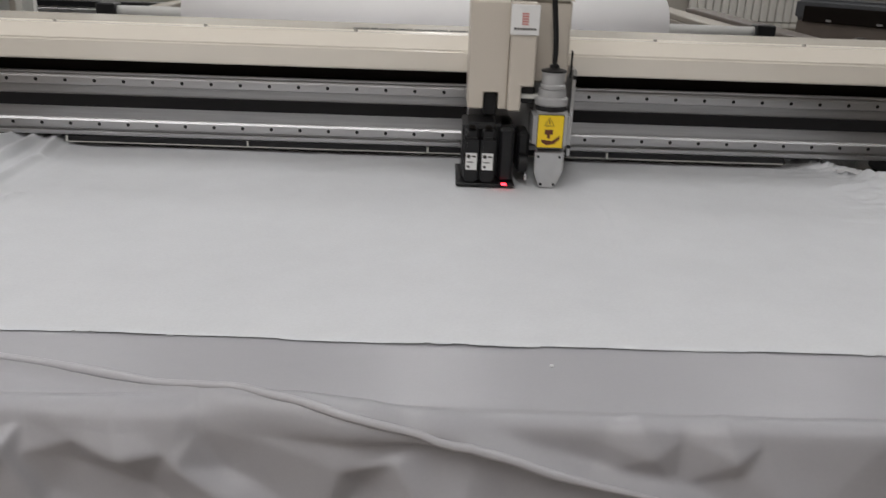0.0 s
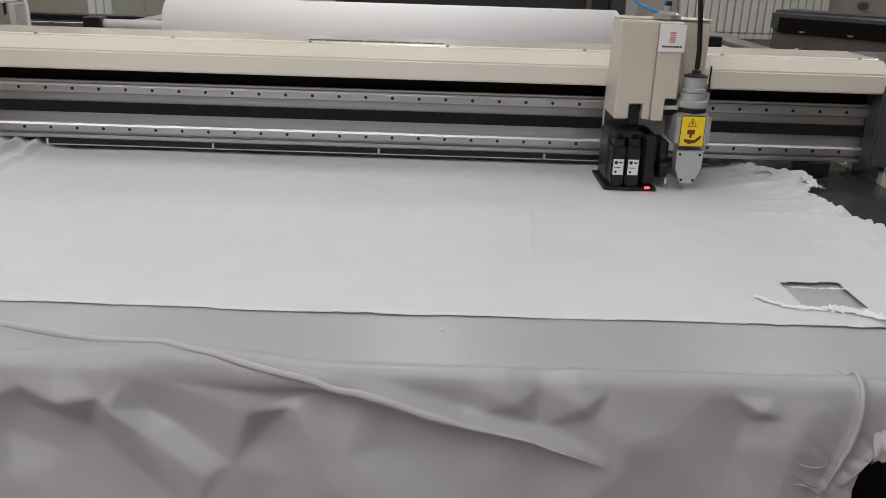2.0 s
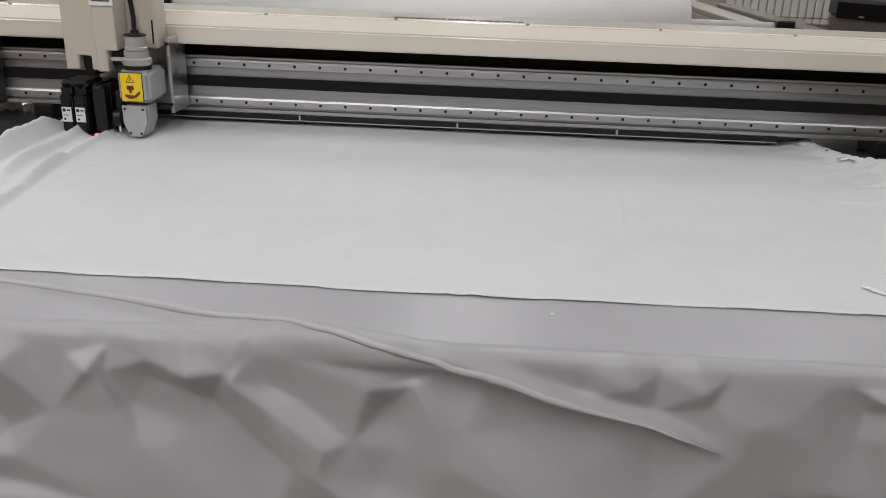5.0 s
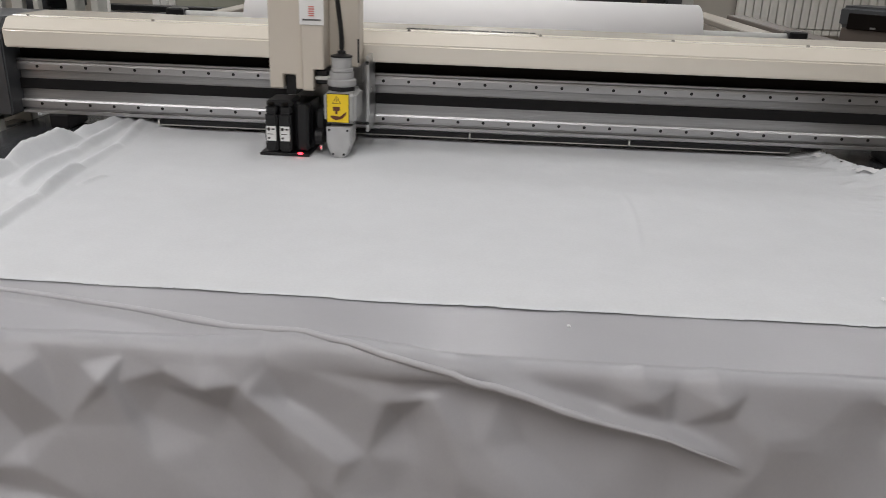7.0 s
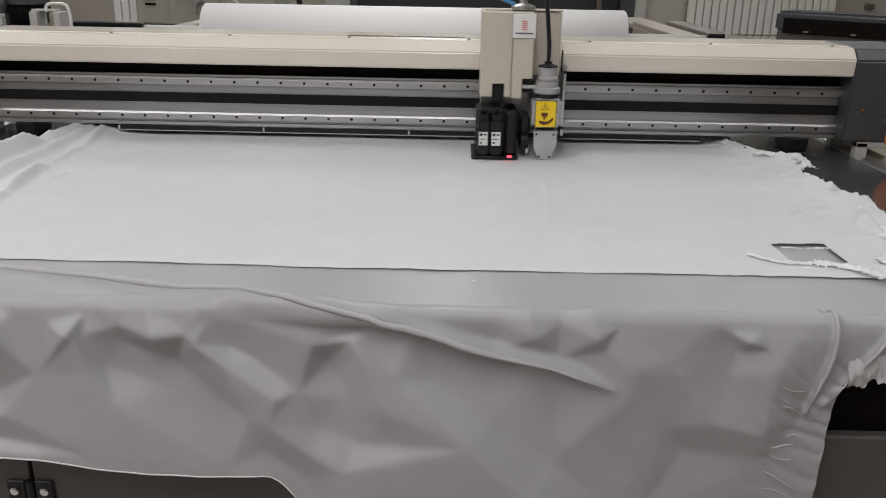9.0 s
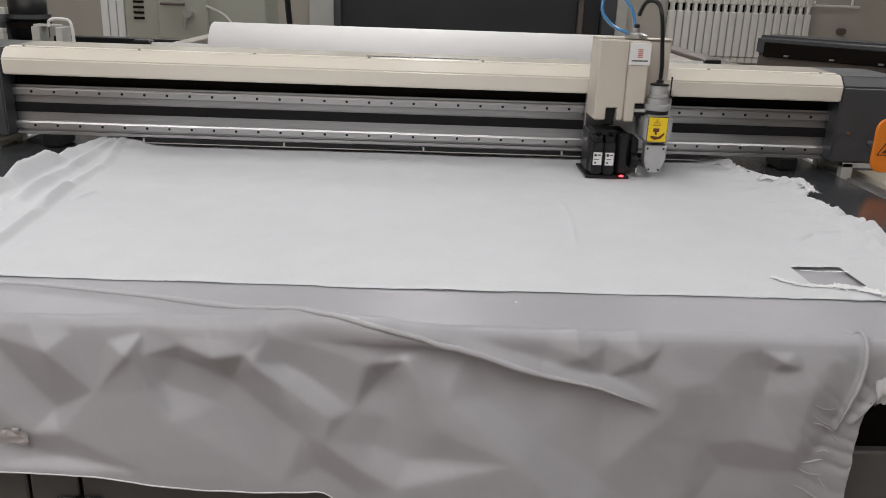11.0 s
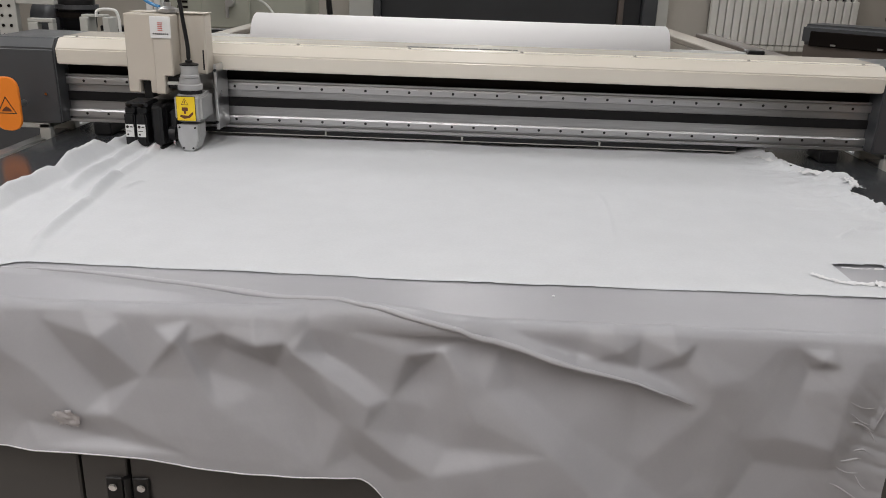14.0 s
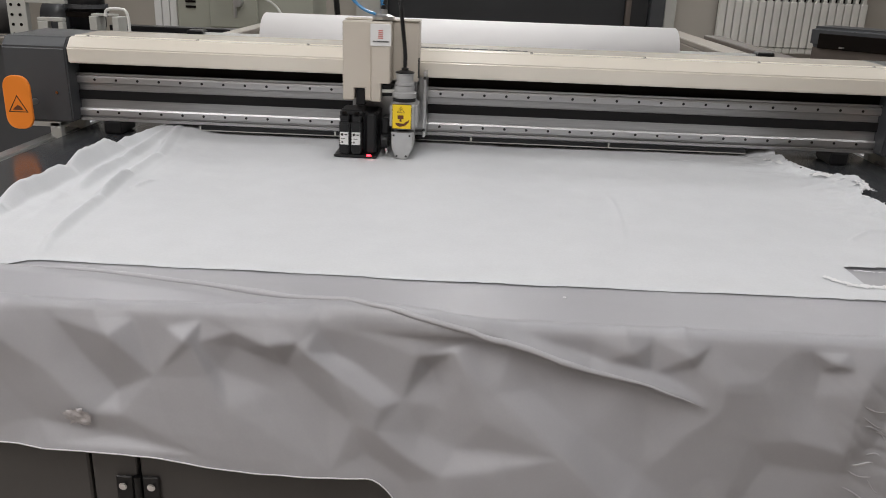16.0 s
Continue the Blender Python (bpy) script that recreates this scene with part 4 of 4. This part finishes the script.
def shreds():
    z = CLOTH_Z + 0.003
    text = "frayed white strip of torn cloth on the sheet's edge"
    shred("torn_strip", [(0.60, -0.915, z), (0.625, -0.945, z), (0.66, -0.955, z), (0.70, -0.95, z)], 0.016, 1, text)
    shred("torn_strip", [(0.69, -0.952, z), (0.73, -0.965, z), (0.76, -0.99, z), (0.775, -1.012, z)], 0.034, 2, text)
    shred("torn_strip", [(0.86, -0.17, z + 0.004), (0.905, -0.23, z + 0.010), (0.938, -0.275, z + 0.014), (0.935, -0.33, z + 0.004)], 0.05, 3, text)
    shred("torn_strip", [(0.80, -0.02, z + 0.004), (0.835, -0.08, z + 0.006), (0.855, -0.15, z + 0.004)], 0.034, 12, text)
    shred("torn_strip", [(0.90, -0.36, z), (0.91, -0.45, z + 0.004), (0.915, -0.55, z), (0.905, -0.66, z)], 0.035, 4, text)
    shred("torn_strip", [(0.905, -0.66, z), (0.90, -0.76, z), (0.87, -0.86, z), (0.80, -0.95, z)], 0.04, 6, text)
    shred("torn_strip", [(0.855, -0.02, z), (0.875, -0.1, z), (0.905, -0.17, z)], 0.03, 7, text)
    shred("torn_strip", [(0.672, -0.866, z - 0.004), (0.71, -0.872, z - 0.003), (0.752, -0.876, z)], 0.007, 9, text)
    tagged(part("lint", box(0.154, 0.1585, -1.045, -1.040, FILM_Z + 0.0005, FILM_Z + 0.0025, 0.0008), M["fray"]), "small white speck of lint on the film", "lint")


# ---- behind the table ----
def fabric_roll():
    r = thing("fabric_roll", "thick white roll of nonwoven cloth on a steel shaft", "fabric roll")
    bm = cyl((-0.027, 0.66, 1.066), "x", 0.093, 1.405, n=72, bevel=0.004)
    part("cloth_winding", bm, M["paper"], r, "wound white cloth", False)
    for p in r.children[0].data.polygons:
        p.use_smooth = len(p.vertices) == 4
    part("shaft", cyl((0.005, 0.66, 1.069), "x", 0.016, 1.9, n=20), M["tube"], r, "white shaft tube", True)
    s = thing("roll_stand", "dark steel stand with two side frames that carries the roll", "stand")
    for k in (-1, 1):
        x = 0.005 + k * 0.975
        part("bearing_block", box(x - 0.028, x + 0.028, 0.63, 0.69, 1.045, 1.092, 0.004), M["black"], s, "black bearing block")
        f = part("side_frame", box(x - 0.02 + k * 0.02, x + 0.02 + k * 0.02, 0.62, 2.0, 0.0, 1.02, 0.003), M["shelf"], s, "beige-grey steel side frame")
        part("top_bar", box(x - 0.03 + k * 0.03, x + 0.03 + k * 0.03, 0.6, 2.02, 1.0205, 1.045, 0.004), M["shelf"], f)
    part("shelf", box(1.035, 1.21, 0.75, 2.9, 0.99, 1.012, 0.002), M["shelf"], s, "beige-brown sheet-metal shelf")
    part("outer_bar", box(1.212, 1.3, 0.62, 2.3, 0.98, 1.03, 0.004), M["brown"], s, "brown-grey steel outer bar")
    part("hand_wheel", cyl((1.27, 0.64, 0.99), "y", 0.075, 0.03, n=28, bevel=0.006), M["black"], s, "black hand wheel")
    part("cross_bar", box(-0.95, 0.96, 1.9, 1.94, 0.6, 0.66, 0.003), M["cap"], s)


def radiator():
    r = thing("radiator", "white cast panel radiator of many narrow sections on the wall", "radiator")
    n, pitch, x0, y, z0, z1 = 19, 0.078, 2.44, 6.5, 0.6, 1.27
    bm = box(-0.034, 0.034, -0.05, 0.03, z0 + 0.06, z1 - 0.16, 0.008)
    bm = box(-0.0365, 0.0365, -0.04, 0.04, z1 - 0.09, z1, 0.010, bm=bm)
    bm = box(-0.0365, 0.0365, -0.04, 0.04, z0, z0 + 0.055, 0.010, bm=bm)
    bm = box(-0.018, 0.018, -0.042, 0.036, z1 - 0.165, z1 - 0.085, 0.008, bm=bm)
    data = mesh_of("section", bm, M["radiator"])
    for k in range(n):
        o = new("section", data)
        o.parent, o.matrix_basis = r, pose(x0 + pitch * (k + 0.5), y, 0)
    for z in (z0 + 0.03, z1 - 0.045):
        part("manifold", cyl((x0 + n * pitch / 2, y, z), "x", 0.02, n * pitch + 0.06, n=14), M["radiator"], r)
    # added black sheet stands in for the shade between the sections
    part("back_shade", box(x0 + 0.01, x0 + n * pitch - 0.01, y + 0.045, y + 0.05, z0 + 0.02, z1 - 0.02), M["gap"], r, "near-black sheet painting the shade behind the sections")
    part("pipe", pipe([(x0 + n * pitch, y, z1 - 0.07), (x0 + n * pitch + 0.5, y, z1 - 0.07)], 0.014), M["radiator"], r)
    part("pipe", pipe([(x0 + n * pitch + 0.42, y, z1 - 0.07), (x0 + n * pitch + 0.42, y, z1 + 0.3)], 0.012), M["radiator"], r)
    for x in (x0 + 0.2, x0 + n * pitch - 0.2):
        part("bracket", box(x - 0.015, x + 0.015, y + 0.03, 6.6, z1 - 0.12, z1 - 0.1), M["radiator"], r)
    tagged(part("wall_valve", cyl((4.3, 6.55, 0.95), "y", 0.035, 0.1, n=16, bevel=0.005), M["brown"]), "small dark round valve on the wall", "valve")


def dark_door():
    d = thing("charcoal_door", "wide flat charcoal door in a grey steel frame", "door")
    for k, (xa, xb) in enumerate(((-0.93, 1.5), (1.56, 1.74))):
        part("leaf", box(xa, xb, 6.50, 6.55, 0.0, 2.3, 0.006), M["dark_panel"], d, "flat charcoal leaf")
    part("jamb", box(-1.25, -1.0, 6.42, 6.599, 0.0, 2.3, 0.004), M["light_paint"], d, "pale steel door jamb")
    part("jamb", box(-0.995, -0.93, 6.4, 6.599, 0.0, 2.3, 0.004), M["cap"], d)
    part("jamb", box(1.505, 1.555, 6.44, 6.56, 0.0, 2.3, 0.002), M["brown"], d)
    part("jamb", box(1.745, 1.885, 6.4, 6.599, 0.0, 2.3, 0.004), M["cap"], d)
    part("jamb", box(1.89, 2.0, 6.42, 6.599, 0.0, 2.3, 0.004), M["light_paint"], d, "pale steel door jamb")
    part("lintel", box(-1.25, 2.0, 6.4, 6.599, 2.305, 2.6, 0.004), M["light_paint"], d)


def control_cabinet():
    c = thing("control_cabinet", "grey-green enamelled steel control cabinet with a recessed panel", "cabinet")
    part("body", box(-2.06, -1.12, 3.5, 4.0, 0.0, 1.7, 0.006), M["cabinet_green"], c)
    p = part("panel", box(-1.83, -1.5, 3.47, 3.499, 0.88, 1.5, 0.006), M["cabinet_green"], c, "raised panel with valves")
    part("valve", cyl((-1.62, 3.44, 1.05), "y", 0.03, 0.06, n=16, bevel=0.004), M["steel"], p)
    part("valve", cyl((-1.72, 3.44, 1.11), "x", 0.012, 0.16, n=12), M["brown"], p)
    part("spout", cyl((-1.64, 3.43, 1.0), "z", 0.012, 0.1, n=12), M["steel"], p)
    for k in range(6):
        part("louvre", box(-2.0, -1.93, 3.492, 3.499, 1.0 + 0.035 * k, 1.015 + 0.035 * k), M["gap"], c)
    part("cable", pipe([(-1.5, 3.46, 1.1), (-1.32, 3.3, 1.05), (-1.2, 3.0, 0.95), (-1.15, 2.9, 0.8)], 0.008), M["light_paint"], c)
    part("cable", pipe([(-1.0, 3.6, 1.5), (-0.98, 3.58, 1.1), (-0.95, 3.6, 0.8), (-0.95, 3.6, 0.0)], 0.02), M["black"], c)
    w = thing("panel_door", "tall white ribbed panel door beside the cabinet", "door")
    for k in range(3):
        part("leaf", box(-2.26 + 0.055 * k, -2.21 + 0.055 * k, 3.6, 3.65, 0.0, 2.0, 0.004), M["white"], w)


def side_machine():
    m = thing("winding_machine", "grey steel machine frame with a black motor", "machine")
    part("frame", box(-2.4, -1.4, 0.95, 1.35, 0.0, 0.98, 0.006), M["cap"], m)
    b = part("bracket", box(-1.5, -1.47, 0.98, 1.06, 0.98, 1.1, 0.002), M["light_paint"], m, "pale painted bracket with a bent handle")
    part("bracket_side", box(-1.41, -1.385, 0.98, 1.06, 0.98, 1.1, 0.002), M["light_paint"], b)
    part("bracket_top", box(-1.5, -1.41, 1.0, 1.05, 1.1005, 1.108, 0.001), M["light_paint"], b)
    part("handle", pipe([(-1.44, 1.0, 1.1), (-1.44, 1.0, 1.128), (-1.39, 1.0, 1.132), (-1.352, 1.0, 1.125), (-1.352, 1.0, 1.02)], 0.006), M["tube"], b, "", True)
    part("motor", cyl((-1.57, 1.12, 1.15), "z", 0.07, 0.22, n=28, bevel=0.01), M["black"], m, "black motor housing", True)
    part("motor_flange", cyl((-1.57, 1.12, 1.1), "z", 0.08, 0.02, n=28), M["gap"], m)
    p = part("upright", box(-1.83, -1.755, 1.0, 1.03, 0.98, 1.165, 0.002), M["light_paint"], m, "pale steel plate with punched holes")
    for k in range(4):
        for x in (-1.812, -1.78):
            part("hole", cyl((x, 0.9995, 1.02 + 0.037 * k), "y", 0.006, 0.004, n=10), M["gap"], p)
    part("arm_plate", box(-1.753, -1.6, 1.0, 1.03, 1.14, 1.165, 0.002), M["light_paint"], m, "pale steel top arm")
    part("drum", cyl((-1.69, 1.16, 1.07), "x", 0.075, 0.12, n=28), M["cap"], m, "grey drum", True)
    part("drum", cyl((-1.98, 1.1, 1.1), "x", 0.09, 0.22, n=32, bevel=0.006), M["cabinet"], m, "large grey drum", True)
    q = part("prong", box(-1.70, -1.66, 0.97, 1.0, 0.98, 1.075, 0.002), M["light_paint"], m, "pale forked bracket")
    part("prong_leg", box(-1.62, -1.6, 0.97, 1.0, 0.98, 1.075, 0.002), M["light_paint"], q)
    part("prong_top", box(-1.7, -1.6, 0.97, 1.0, 1.0755, 1.09, 0.002), M["light_paint"], q)
    part("flange", cyl((-1.57, 1.12, 1.13), "z", 0.082, 0.016, n=28), M["cap"], m)
    part("tool_box", box(-1.98, -1.84, 0.9, 0.99, 0.98, 1.01, 0.004), M["shelf"], m, "small brown tray with white tubes")
    part("long_rail", box(-1.7, -1.05, 1.6, 1.68, 0.995, 1.02, 0.003), M["black"], m)
    part("long_rail", box(-1.7, -1.05, 1.58, 1.7, 0.965, 0.99, 0.003), M["steel"], m)
    part("rail_leg", box(-1.3, -1.24, 1.6, 1.68, 0.0, 0.96, 0.003), M["cap"], m)


def second_machine():
    m = thing("spare_gantry", "dark grey second cutting machine parked behind", "machine")
    top = part("beam", box(0, 1.9, -0.14, 0.14, 0.93, 1.055, 0.02, segments=3), M["cap"], m, "dark grey rounded beam")
    part("slot", box(0.06, 1.86, -0.15, -0.141, 0.925, 1.015, 0.004), M["gap"], top)
    part("skirt", box(0.02, 1.88, -0.13, 0.13, 0.72, 0.9295, 0.006), M["brown"], m)
    part("base", box(0.05, 1.85, -0.1, 0.1, 0.0, 0.72, 0.006), M["cabinet"], m)
    for k in range(6):
        part("stud", box(0.2 + 0.28 * k, 0.23 + 0.28 * k, -0.16, -0.151, 0.935, 0.945), M["steel"], m)
    m.matrix_basis = pose(2.2, 3.25, 0, 0, 0, -46)
    b = thing("dark_bundle", "crumpled dark grey dust cover on the machine", "cover")
    bm = bmesh.new()
    bmesh.ops.create_icosphere(bm, subdivisions=4, radius=1)
    for v in bm.verts:
        v.co *= 1 + 0.35 * fbm(2 * v.co.x, 2 * v.co.y, 2 * v.co.z)
        v.co = Vector((2.95 + 0.25 * v.co.x, 2.45 + 0.18 * v.co.y, 1.12 + 0.055 * v.co.z))
    part("fold", bm, M["dark_panel"], b, "", True)
    o = thing("parts_tray", "shallow cream plastic tray beside the table", "tray")
    part("floor_plate", box(1.23, 1.5, -0.12, 0.06, 0.80, 0.805), M["cream"], o)
    for a in ((1.23, 1.236, -0.12, 0.06), (1.494, 1.5, -0.12, 0.06), (1.2365, 1.4935, -0.12, -0.114), (1.2365, 1.4935, 0.054, 0.06)):
        part("rim", box(*a, 0.8055, 0.845, 0.001), M["cream"], o)
    part("support", box(1.2165, 1.3, -0.06, 0.0, 0.77, 0.7995, 0.002), M["cap"], o)


def motions(g, h, sp):
    ys = [(0, -0.157), (2.0, -0.157), (2.4, -0.118), (4.4, -0.118), (5.2, -0.062), (9.6, -0.062), (10.4, 0.0), (13.7, 0.0), (14.1, 0.024), (16, 0.024)]
    walk(g, [(t, pose(0, y, 0)) for t, y in ys])
    xs = HEAD_X
    def beam(t):
        for (a, ya), (b, yb) in zip(ys, ys[1:]):
            if a <= t <= b:
                return ya + (yb - ya) * smooth(a, b, t)
        return ys[-1][1]
    walk(h, [(t, pose(x, beam(t), 0)) for t, x in xs])
    lift = 0.017
    walk(sp, [(0, pose(0, 0, 0)), (1.8, pose(0, 0, 0)), (2.0, pose(0, 0, lift)), (4.8, pose(0, 0, lift)), (5.1, pose(0, 0, 0)), (10.0, pose(0, 0, 0)),
              (10.3, pose(0, 0, lift)), (13.6, pose(0, 0, lift)), (13.8, pose(0, 0, 0)), (16, pose(0, 0, 0))])


room()
ceiling_lights()
table()
beam_thing = gantry()
head, spindle = tool_head()
film()
cloth()
shreds()
fabric_roll()
radiator()
dark_door()
control_cabinet()
side_machine()
second_machine()
HEAD_X = [
    (0, 0.229), (0.5, 0.385), (1, 0.536), (1.5, 0.633), (2, 0.651), (2.5, 0.594), (3, 0.328), (3.5, 0.005), (4, -0.312), (4.5, -0.6), (4.9, -0.7), (5.2, -0.7), (5.6, -0.66), (6, -0.57), (6.5, -0.435), (7, -0.282), (7.5, -0.126), (8, 0.032), (8.5, 0.176), (9, 0.332), (9.5, 0.47), (10, 0.6), (10.35, 0.66), (10.6, 0.66), (11, 0.58), (11.5, 0.43), (12, 0.112), (12.5, -0.207), (13, -0.518), (13.5, -0.683), (14, -0.7), (14.5, -0.621), (15, -0.49), (15.5, -0.334), (16, -0.177),
]
motions(beam_thing, head, spindle)
